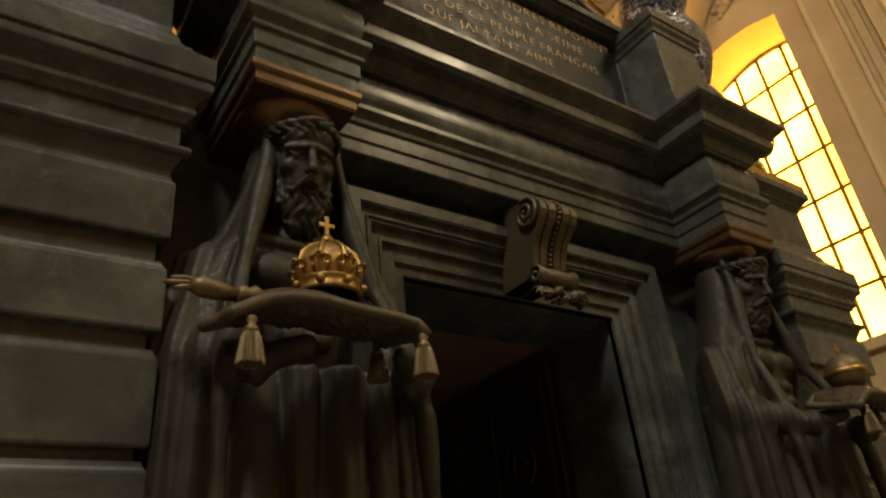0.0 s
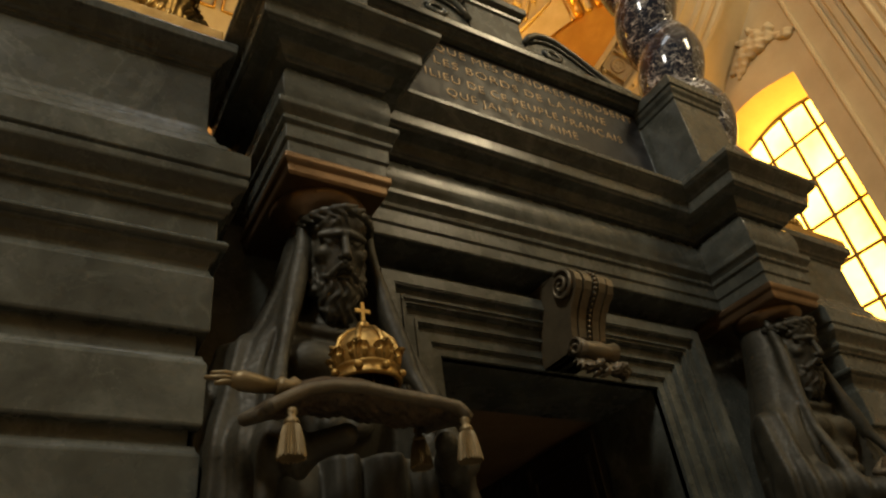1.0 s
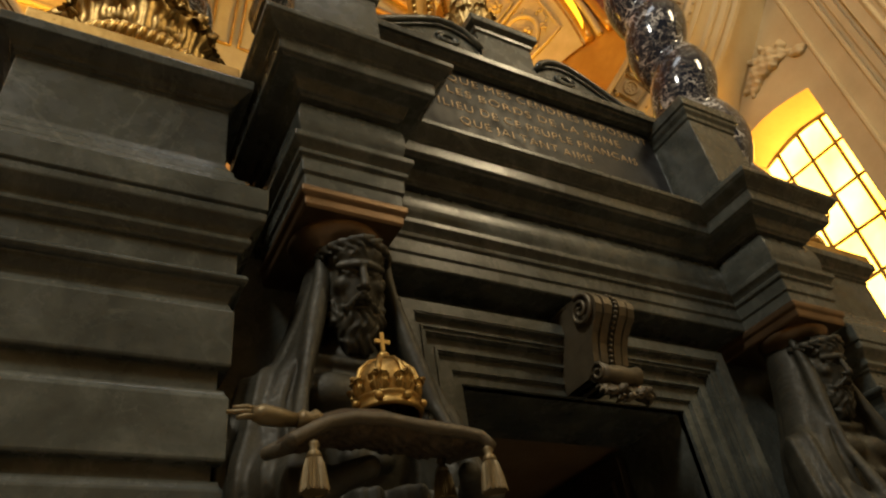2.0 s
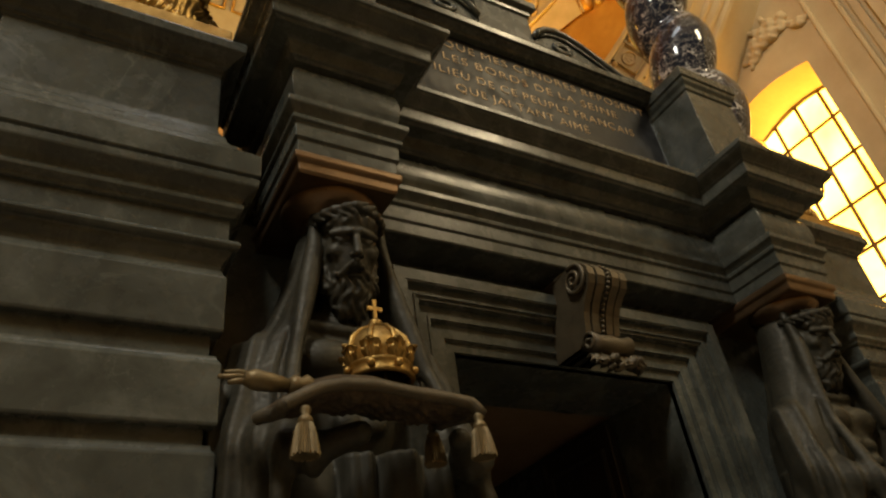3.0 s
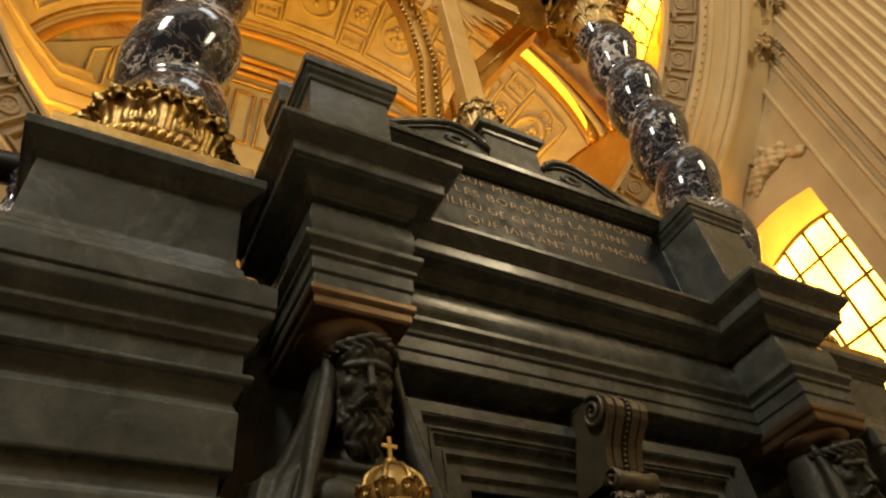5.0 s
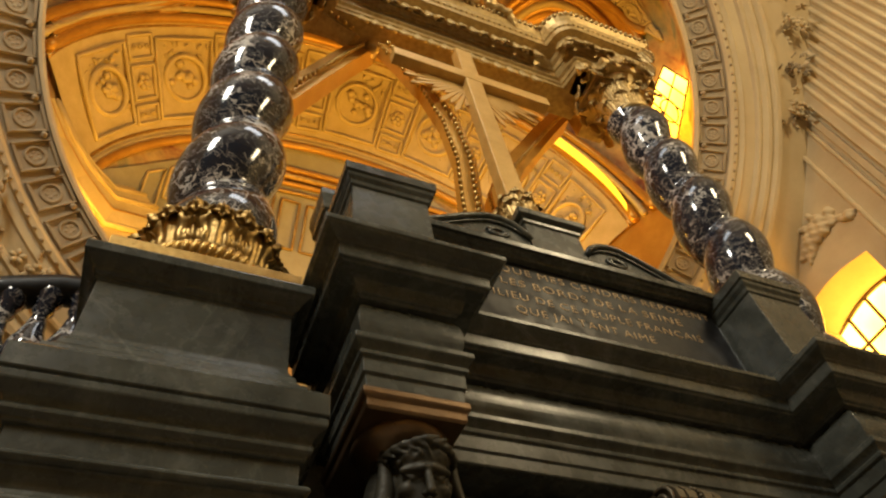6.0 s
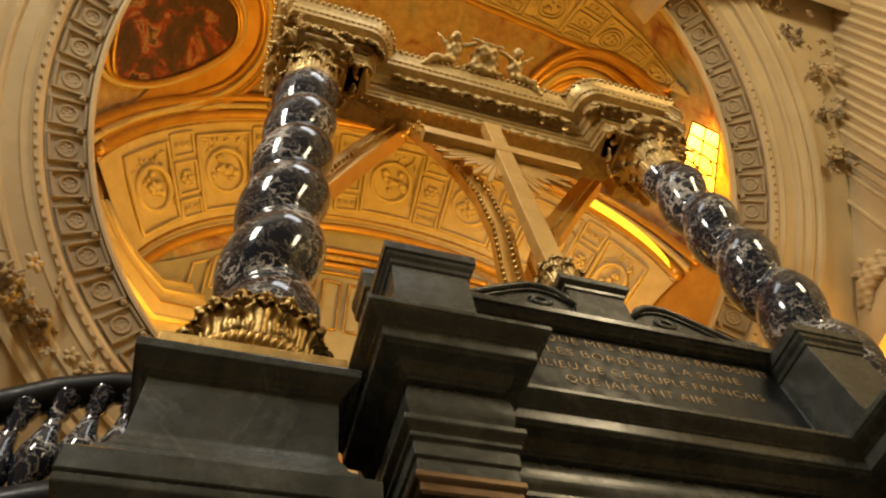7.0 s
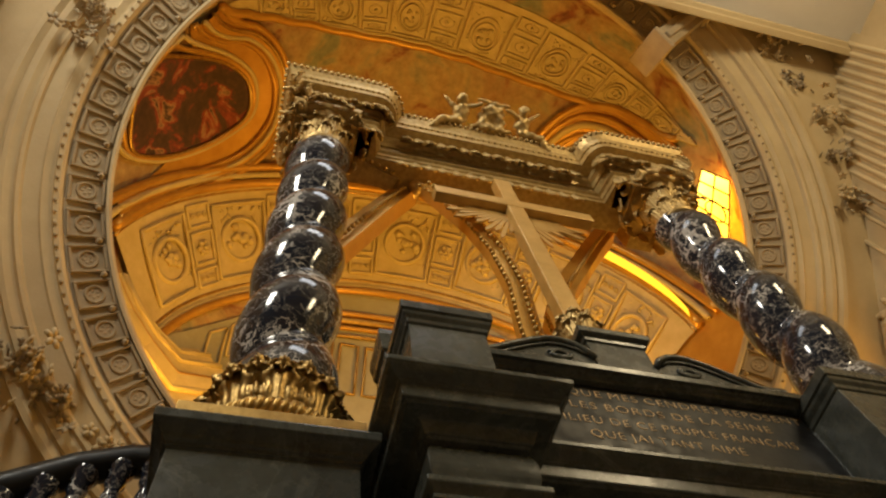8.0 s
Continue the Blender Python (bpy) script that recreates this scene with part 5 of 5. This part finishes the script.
for off, r, mat in ((1.06, 0.055, OCHRE), (1.13, 0.05, CREAM)):
    part("oval_frame", tube([dome_uv(*OVAL_MID.lerp(q, off), 0.08) for q in PAINTING], r, 8, closed=True), mat, vault, "gilded oval frame", True)
part("frame_ground", sheet(lambda p, q: dome_uv(*FRAME_IN[int(round(70 * p))].lerp(OVAL_MID, 0.55 * (1 - q)), 0.045), 70, 5), OCHRE, vault, "", True)
part("frame_ground", sheet(lambda p, q: dome_uv(*FRAME_IN[int(round(70 * p))].lerp(FRAME_OUT[int(round(70 * p))], q), 0.055 + 0.10 * math.sin(math.pi * q)), 70, 8), OCHRE, vault, "broad rounded gilded moulding", True)
for f, lift, r, mat in ((0.0, 0.08, 0.055, OCHRE), (0.32, 0.14, 0.045, CREAM), (0.70, 0.12, 0.05, GILT), (1.0, 0.09, 0.07, OCHRE)):
    part("gilded_rib", tube([dome_uv(*a.lerp(b, f), lift) for a, b in zip(FRAME_IN, FRAME_OUT)], r, 8), mat, vault, "", True)
# curved rib on the other side
SIDE_ARCH = spline([(2.45, -3.55), (2.58, -3.90), (2.72, -4.10), (2.96, -4.28), (3.29, -4.32), (3.70, -4.16), (4.10, -3.88), (4.58, -3.40), (5.00, -2.80), (5.25, -2.2)], 44)
ARCH_MID = Vector((3.75, -2.9))
for off, lift, r, mat in ((1.0, 0.07, 0.085, OCHRE), (0.90, 0.09, 0.07, OCHRE), (0.80, 0.06, 0.085, CREAM), (0.68, 0.05, 0.06, OCHRE)):
    part("gilded_rib", tube([dome_uv(*ARCH_MID.lerp(q, off), lift) for q in SIDE_ARCH], r, 8), mat, vault, "", True)
part("arch_ground", sheet(lambda p, q: dome_uv(*ARCH_MID.lerp(SIDE_ARCH[int(round(44 * p))], 0.60 + 0.40 * q), 0.03), 44, 4), OCHRE, vault, "", True)


def vault_window(corners, label, cols, rows):
    t = thing("window_2", label, "window", RING_M @ Vector(corners[0]), kind="structure")
    a, b, c, d = (RING_M @ Vector(q) for q in corners)

    def at(p, q):
        return a.lerp(b, p).lerp(d.lerp(c, p), q)

    part("glass", sheet(at, 4, 4), YELLOW_GLASS, t, "glowing yellow leaded glass")
    n = (RING_C - a).normalized() * 0.03
    for k in range(cols + 1):
        part("lead_bar", tube([at(k / cols, 0) + n, at(k / cols, 1) + n], 0.018, 5), LEAD, t)
    for k in range(rows + 1):
        part("lead_bar", tube([at(0, k / rows) + n, at(1, k / rows) + n], 0.018, 5), LEAD, t)
    return at, t, n


at, w2, n2 = vault_window([(4.97, -2.10, 0.89), (5.17, -1.62, 0.33), (5.43, -0.35, 0.89), (5.14, -1.23, 1.65)], "tall yellow leaded window high in the vault", 2, 5)
ring = [at(0.62 + 0.30 * math.cos(q), 0.52 + 0.13 * math.sin(q)) + n2 for q in [math.tau * k / 20 for k in range(21)]]
part("lead_ring", tube(ring, 0.018, 5), LEAD, w2)
strip = thing("window_3", "narrow strip of glowing yellow window glass beside the rib", "window", dome_uv(5.0, -0.7), kind="structure")
part("glass", sheet(lambda p, q: dome_uv(5.60 * math.sin(math.radians(53 + 32 * p)) + 0.02, 1.0 - 3.6 * math.cos(math.radians(53 + 32 * p)) - 0.06 - 0.19 * q, 0.34), 20, 2), AMBER_GLASS, strip)

# ---- baldachin ----
bald = thing("baldachin", "pale gilded baldachin entablature with beaded cornice", "baldachin", (AXIS, 2.5, 10.52))


def plan(side):
    pts = [(2.98, 3.3), (2.98, 1.94), (1.81, 1.94)]
    pts += [(1.81 - 0.05 - 0.40 * math.sin(q) - 0.05, 2.34 - 0.40 * math.cos(q)) for q in [math.radians(12 * k) for k in range(0, 8)]]
    return [(AXIS + side * d, y) for d, y in pts]


PLAN = plan(-1) + plan(1)[::-1]


def along(profile, path, closed=True):
    """A moulding swept along a plan path; each profile point is (out, z)."""
    bm = bmesh.new()
    rows = []
    for i, p in enumerate(path):
        a = Vector(path[max(i - 1, 0)])
        b = Vector(path[min(i + 1, len(path) - 1)])
        p = Vector(p)
        d0, d1 = (p - a), (b - p)
        n0 = Vector((d0.y, -d0.x)).normalized() if d0.length > 1e-6 else None
        n1 = Vector((d1.y, -d1.x)).normalized() if d1.length > 1e-6 else None
        n = (n0 or n1) + (n1 or n0)
        n = n / max(0.5, n.length_squared) * 2
        rows.append([bm.verts.new((p.x + n.x * o, p.y + n.y * o, z)) for o, z in profile])
    for a, b in zip(rows, rows[1:]):
        for k in range(len(profile)):
            j = (k + 1) % len(profile)
            if not closed and j == 0:
                continue
            bm.faces.new((a[k], a[j], b[j], b[k]))
    if closed:
        bm.faces.new(rows[0])
        bm.faces.new(rows[-1])
    return bm


part("architrave", along([(-0.80, 10.52), (-0.40, 10.52), (-0.40, 10.60), (-0.38, 10.61), (-0.38, 10.70), (-0.34, 10.72), (-0.34, 10.75), (-0.80, 10.75)], PLAN), PALE_GILT, bald)
part("frieze", along([(-0.80, 10.75), (-0.37, 10.75), (-0.37, 10.98), (-0.80, 10.98)], PLAN), PALE_GILT, bald)
part("cornice", along([(-0.80, 10.98), (-0.35, 10.98), (-0.32, 11.03), (-0.27, 11.06), (-0.26, 11.15), (-0.10, 11.17), (-0.09, 11.28), (-0.07, 11.30), (-0.055, 11.40), (-0.02, 11.48), (0.0, 11.52), (0.0, 11.60), (-0.80, 11.60)], PLAN), PALE_GILT, bald)


def spaced(path, step):
    out = []
    carry = 0.0
    for a, b in zip(path, path[1:]):
        a, b = Vector(a), Vector(b)
        length = (b - a).length
        s = carry
        while s < length:
            p = a.lerp(b, s / length)
            d = (b - a) / length
            out.append((p, Vector((d.y, -d.x))))
            s += step
        carry = s - length
    return out


bm = bmesh.new()
for p, n in spaced(PLAN, 0.085):
    q = p + n * 0.005
    bmesh.ops.create_icosphere(bm, subdivisions=1, radius=0.034, matrix=Matrix.Translation((q.x, q.y, 11.53)) @ Matrix.Diagonal((1, 1, 1.4, 1)))
    q = p - n * 0.075
    bmesh.ops.create_icosphere(bm, subdivisions=1, radius=0.022, matrix=Matrix.Translation((q.x, q.y, 11.29)))
tagged(part("bead_moulding", bm, PALE_GILT, bald, "worn pale gilded beads", True), kind="stuff")
drop = finish(leaf(0.17, 0.30, 0.05), "hanging_tab", PALE_GILT, True)
for k, (p, n) in enumerate(spaced(PLAN, 0.165)):
    q = p - n * 0.20
    ob = new("hanging_tab", drop)
    ob.parent = bald
    ob.matrix_local = Matrix.Translation(Vector((q.x, q.y, 11.17)) - bald.location) @ Matrix.Rotation(math.atan2(n.x, -n.y), 4, "Z") @ Matrix.Rotation(math.pi, 4, "Y") @ Matrix.Diagonal((1.15, 1.3, 1.25 if k % 2 else 0.95, 1))
for p, n in spaced(PLAN, 0.19):
    q = p - n * 0.37
    ob = new("hanging_tab", drop)
    ob.parent = bald
    ob.matrix_local = Matrix.Translation(Vector((q.x, q.y, 10.56)) - bald.location) @ Matrix.Rotation(math.atan2(n.x, -n.y), 4, "Z") @ Matrix.Rotation(math.pi, 4, "Y")
for x in (-0.02, 2 * AXIS + 0.02):
    for k in range(14):
        a = math.tau * k / 14
        me = drop
        ob = new("hanging_tab", me)
        ob.parent = bald
        ob.matrix_local = Matrix.Translation(Vector((x, 2.545, 10.66)) - bald.location) @ Matrix.Rotation(a, 4, "Z") @ Matrix.Translation((0, -0.46, 0)) @ Matrix.Rotation(math.radians(160), 4, "X") @ Matrix.Diagonal((1.1, 1.1, 1.2, 1))


def beam(points, w, h, name, mat, label=""):
    """A rectangular beam with a beaded edge."""
    bm = tube(points, w, 4)
    ob = part(name, bm, mat, bald, label)
    bb = bmesh.new()
    for a, b in zip(points, points[1:]):
        a, b = Vector(a), Vector(b)
        for k in range(max(2, int((b - a).length / 0.09))):
            c = a.lerp(b, k / max(2, int((b - a).length / 0.09)))
            for o in ((0, -w, -h * 0.6), (-w * 0.7, -w * 0.4, 0)):
                bmesh.ops.create_icosphere(bb, subdivisions=1, radius=0.035, matrix=Matrix.Translation(c + Vector(o)))
    tagged(part("bead_moulding", bb, GILT, ob, "", True), kind="stuff")
    return ob


beam([(0.55, 2.9, 10.6), (0.95, 3.0, 10.55), (1.26, 3.2, 10.9), (1.30, 3.2, 10.75)], 0.16, 0.12, "canopy_rib", PALE_GILT)
beam([(1.26, 3.2, 10.8), (0.95, 3.2, 10.1), (0.60, 3.2, 9.25), (0.30, 3.25, 8.6), (0.05, 3.3, 8.2)], 0.19, 0.12, "canopy_rib", OCHRE, "gilded curved rib with beaded edge")
beam([(1.40, 2.9, 10.2), (1.60, 2.9, 9.82), (1.88, 2.9, 9.2), (2.06, 2.9, 8.5), (2.12, 2.9, 7.7), (2.10, 2.95, 7.1), (2.05, 3.0, 5.6)], 0.13, 0.12, "canopy_rib", OCHRE)
beam([(4.55, 3.5, 11.4), (4.05, 3.55, 10.6), (3.65, 3.6, 9.9), (3.25, 3.6, 9.2), (2.95, 3.6, 8.4), (2.9, 3.6, 5.0)], 0.21, 0.1, "canopy_rib", OCHRE, "wide gilded band with relief ornament")
for spots in ((((1.22, 3.1, 10.75), 0.20), ((1.35, 3.0, 10.85), 0.14), ((1.08, 3.05, 10.85), 0.14), ((1.30, 3.0, 10.55), 0.12)), (((3.44, 3.0, 10.75), 0.2), ((3.6, 3.0, 10.85), 0.15))):
    hub = bmesh.new()
    for c, s in spots:
        bmesh.ops.create_icosphere(hub, subdivisions=2, radius=s, matrix=Matrix.Translation(c))
    part("scroll_boss", hub, PALE_GILT, bald, "", True)


def cross():
    t = thing("cross", "tall gilded wooden cross with sunburst rays on leafy foot", "cross", (AXIS, 2.62, 5.56))
    part("upright", box(AXIS - 0.105, AXIS + 0.105, 2.56, 2.70, 5.9, 10.2, 0.012), TAN_GILT, t)
    part("crossbar", box(AXIS - 0.98, AXIS + 1.02, 2.553, 2.693, 9.24, 9.45, 0.012), TAN_GILT, t)
    for side in (-1, 1):
        for up in (-1,):
            for k in range(11):
                a = math.radians(12 + 6.6 * k)
                reach = 0.62 + 0.16 * (k % 2) + 0.10 * math.sin(k)
                d = Vector((side * math.sin(a), 0, up * math.cos(a)))
                e = Vector((d.z, 0, -d.x)) * 0.028
                c = Vector((AXIS, 2.66, 9.32))
                bm = bmesh.new()
                v = [bm.verts.new(c + d * 0.14 - e * 0.5), bm.verts.new(c + d * 0.14 + e * 0.5), bm.verts.new(c + d * reach + e), bm.verts.new(c + d * reach - e), bm.verts.new(c + d * (reach + 0.08))]
                f = bm.faces.new((v[0], v[1], v[2], v[4], v[3]))
                ret = bmesh.ops.extrude_face_region(bm, geom=[f])
                for q in [g for g in ret["geom"] if isinstance(g, bmesh.types.BMVert)]:
                    q.co.y += 0.025
                part("ray", bm, TAN_GILT, t)
    part("foot_stem", lathe([(0.26, 5.40), (0.27, 5.5), (0.20, 5.62), (0.12, 5.9), (0.11, 6.2), (0.12, 6.4), (0.10, 6.5)], (AXIS, 2.63, 0), 32), PALE_GILT, t, "", True)
    around(CAP_LEAF, 7, 0.15, (AXIS, 2.63, 6.30), t, "leaf", 0.0, (0.75, 0.6, 0.75))
    around(CAP_LEAF, 7, 0.13, (AXIS, 2.63, 6.46), t, "leaf", 0.45, (0.7, 0.5, 0.7))
    return t


cross()


def cherubs(x, y, z):
    p = (x, y, z)
    d = egg(p, (0, 0, 0.20), (0.20, 0.10, 0.22))
    d = np.maximum(d, -(egg(p, (0, -0.12, 0.20), (0.12, 0.08, 0.13))))
    d = soft(d, egg(p, (0, 0, 0.40), (0.14, 0.07, 0.06)), 0.05)
    d = soft(d, egg(p, (0, -0.05, 0.06), (0.30, 0.10, 0.07)), 0.05)
    for s in (-1, 1):
        d = soft(d, egg(p, (s * 0.42, 0, 0.24), (0.11, 0.09, 0.16)), 0.04)
        d = soft(d, egg(p, (s * 0.43, -0.02, 0.47), (0.08, 0.08, 0.095)), 0.02)
        d = soft(d, limb(p, (s * 0.38, -0.03, 0.34), (s * 0.18, -0.08, 0.42), 0.04, 0.032), 0.03)
        d = soft(d, limb(p, (s * 0.45, -0.04, 0.10), (s * 0.68, -0.10, 0.06), 0.075, 0.055), 0.03)
        d = soft(d, limb(p, (s * 0.68, -0.10, 0.06), (s * 0.80, -0.14, -0.10), 0.055, 0.04), 0.03)
        d = soft(d, limb(p, (s * 0.50, 0.05, 0.33), (s * 0.66, 0.06, 0.50), 0.05, 0.02), 0.03)
    d = soft(d, limb(p, (-0.2, 0.0, 0.52), (0.22, 0.0, 0.50), 0.03, 0.03), 0.05)
    return d - 0.01 * np.sin(x * 42) * np.sin(z * 40)


me = solid("cornice_sculpture", surface(cherubs, (-0.95, -0.28, -0.2), (0.95, 0.24, 0.66), 0.018))
me.materials.append(PALE_GILT)
group = new("cornice_sculpture", me)
group.matrix_world = Matrix.Translation((AXIS + 0.02, 2.34, 11.60)) @ Matrix.Rotation(radians(58), 4, "X") @ Matrix.Diagonal((1.12, 1.0, 0.95, 1))
tagged(group, "pale gilded sculpture with wreath on the cornice edge", "sculpture")

# ---- side walls, tall window, ceiling ----
WX, WY0, WY1, WZ0, WZ1 = 9.6, 3.31, 4.95, 4.30, 9.70


def side_wall(name, x0, x1, window):
    t = thing(name, "cream limestone church wall with fluted pilaster", "wall", (x0, 0, 0), kind="structure")
    if window:
        part("wall_front", box(x0, x1, -6.0, WY0, 0, 17), STONE, t)
        part("wall_far", box(x0, x1, WY1, 8.5, 0, 13), STONE, t)
        part("wall_below", box(x0, x1, WY0, WY1, 0, WZ0), STONE, t)
        bm = bmesh.new()
        arc = [(WY0 + (WY1 - WY0) * k / 16, WZ1 + 0.16 * math.sin(math.pi * k / 16)) for k in range(17)]
        rows = [[bm.verts.new((x, y, z)) for y, z in arc] + [bm.verts.new((x, WY1, 13)), bm.verts.new((x, WY0, 13))] for x in (x0, x1)]
        bm.faces.new(rows[0])
        bm.faces.new(rows[1])
        for k in range(len(rows[0])):
            j = (k + 1) % len(rows[0])
            bm.faces.new((rows[0][k], rows[0][j], rows[1][j], rows[1][k]))
        part("wall_above", bm, STONE, t)
        part("sill", box(x0 - 0.10, x1 - 0.3, WY0 - 0.12, WY1 + 0.12, WZ0 - 0.16, WZ0, 0.02), STONE, t)
    else:
        part("wall_front", box(x0, x1, -2.2, 8.5, 0, 17), STONE, t)
    face = x0 if window else x1
    s = -1 if window else 1
    y0, y1 = -0.35, 2.15
    pil = part("pilaster", box(min(face, face + s * 0.16), max(face, face + s * 0.16), y0, y1, 0, 17), STONE, t, "fluted limestone pilaster")
    n = 14
    for k in range(n):
        c = y0 + 0.22 + (y1 - y0 - 0.44) * k / (n - 1)
        bm = bmesh.new()
        prof = [(face + s * (0.16 + 0.045 * math.sin(math.pi * q / 6)), c - 0.058 + 0.116 * q / 6) for q in range(7)]
        rows = [[bm.verts.new((x, y, z)) for x, y in prof] for z in (0.2, 16.9)]
        for q in range(6):
            bm.faces.new((rows[0][q], rows[0][q + 1], rows[1][q + 1], rows[1][q]))
        bm.faces.new(rows[0])
        bm.faces.new(rows[1])
        part("flute_rib", bm, STONE, pil)
    for y, w in ((2.32, 0.06), (2.50, 0.035), (2.9, 0.03)):
        part("wall_moulding", box(min(face, face + s * 0.08), max(face, face + s * 0.08), y - w, y + w, 0, 16.5, 0.015), STONE, t)
    return t


side_wall("wall_east", WX, WX + 1.1, True)
side_wall("wall_west_side", 2 * AXIS - WX - 0.6, 2 * AXIS - WX, False)
win = thing("window_1", "tall arched window of glowing yellow leaded glass", "window", (WX + 0.9, 4.2, WZ0), kind="structure")
GX = WX + 0.92
part("glass", box(GX, GX + 0.02, WY0 - 0.05, WY1 + 0.05, WZ0 - 0.02, WZ1 + 0.25), YELLOW_GLASS, win, "glowing yellow glass")
for y in (3.745, 4.20, 4.66):
    part("lead_bar", tube([(GX - 0.02, y, WZ0), (GX - 0.02, y, WZ1 + 0.15)], 0.032, 6), LEAD, win)
for k in range(7):
    z = 9.19 - 0.775 * k
    part("lead_bar", tube([(GX - 0.02, WY0, z), (GX - 0.02, WY1, z)], 0.030, 6), LEAD, win)
part("arched_bar", tube([(GX - 0.02, WY0 + (WY1 - WY0) * k / 16, WZ1 + 0.03 + 0.14 * math.sin(math.pi * k / 16)) for k in range(17)], 0.055, 6), LEAD, win)
part("lead_ring", tube([(GX - 0.03, 4.62 + 0.22 * math.cos(q), 8.42 + 0.40 * math.sin(q)) for q in [math.tau * k / 24 for k in range(25)]], 0.024, 6), LEAD, win)


def relief(x, y, z):
    """A winged reclining shape carved in the spandrel; x runs along the wall, y into the room."""
    p = (x, y, z)
    d = egg(p, (-0.10, 0.0, 0.02), (0.30, 0.12, 0.17))
    d = soft(d, egg(p, (0.22, 0.03, 0.20), (0.10, 0.11, 0.12)), 0.05)
    d = soft(d, limb(p, (-0.32, 0, 0.0), (-0.58, 0.03, -0.20), 0.11, 0.07), 0.06)
    d = soft(d, limb(p, (-0.25, 0, -0.08), (-0.48, 0.03, -0.34), 0.10, 0.05), 0.06)
    d = soft(d, limb(p, (0.10, 0.03, 0.08), (0.42, 0.05, -0.06), 0.07, 0.05), 0.05)
    d = soft(d, limb(p, (0.05, -0.02, 0.15), (-0.15, 0.0, 0.45), 0.10, 0.04), 0.05)
    d = soft(d, limb(p, (-0.1, -0.02, 0.12), (-0.42, 0.0, 0.32), 0.09, 0.04), 0.05)
    d = soft(d, egg(p, (0.50, 0.02, -0.12), (0.14, 0.08, 0.10)), 0.05)
    return d - 0.014 * np.sin(x * 30 + z * 22) * np.sin(z * 26 - x * 9 + 1.0) - 0.006 * np.sin(x * 70) * np.sin(z * 60)


me = solid("spandrel_relief", surface(relief, (-0.8, -0.22, -0.5), (0.75, 0.24, 0.6), 0.020))
me.materials.append(STONE)
ob = new("spandrel_relief", me)
ob.matrix_world = Matrix.Translation((9.56, 3.55, 10.62)) @ Matrix.Rotation(math.radians(-90), 4, "Z") @ Matrix.Rotation(math.radians(12), 4, "Y")
tagged(ob, "carved limestone winged relief above the window", "carving", "stone carvings")
nave_ceiling = part("ceiling_nave", box(-12.3, 12.3, -12.3, -0.06, 14.6, 15.0), WHITE_STONE)
tagged(nave_ceiling, "white plastered church ceiling", "ceiling", kind="structure")
lip = part("ceiling_cornice", stack([(14.36, -0.12), (14.40, 0.0), (14.46, 0.02), (14.50, 0.10), (14.59, 0.12)], -12, 12.3, -0.05, 0.05), STONE)
tagged(lip, "moulded limestone ceiling cornice", "cornice", kind="structure")

# ---- altar rail beside the pier ----
def rail():
    t = thing("altar_rail", "curved black marble altar rail with veined marble balusters", "railing", (-1.2, 3.2, 4.2))
    path = [(-2.6, 3.25, 3.85), (-2.2, 3.22, 4.15), (-1.8, 3.2, 4.48), (-1.4, 3.2, 4.77), (-1.07, 3.2, 4.99), (-0.80, 3.2, 5.10), (-0.55, 3.2, 5.13), (-0.3, 3.2, 5.13)]
    part("handrail", tube(path, 0.10, 8), BLACK, t, "", True)
    low = [(x, y, z - 0.85) for x, y, z in path]
    part("lower_rail", tube(low, 0.12, 8), BLACK, t, "", True)
    bal = [(0.05, 0.0), (0.075, 0.02), (0.075, 0.06), (0.045, 0.09), (0.06, 0.14), (0.105, 0.26), (0.10, 0.36), (0.06, 0.50), (0.04, 0.62), (0.06, 0.66), (0.055, 0.70), (0.085, 0.76), (0.085, 0.80)]
    for k, x in enumerate((-2.28, -2.10, -1.92, -1.74, -1.56, -1.38, -1.20, -1.02, -0.84, -0.66)):
        z = float(np.interp(x, [q[0] for q in low], [q[2] for q in low]))
        part("baluster", lathe(bal, (x, 3.2, z), 20), PORTOR, t, "black and white marble baluster", True)
    part("wall_under", box(-2.7, -0.45, 3.1, 3.3, 0, 3.2), GREEN, t)
    return t


rail()
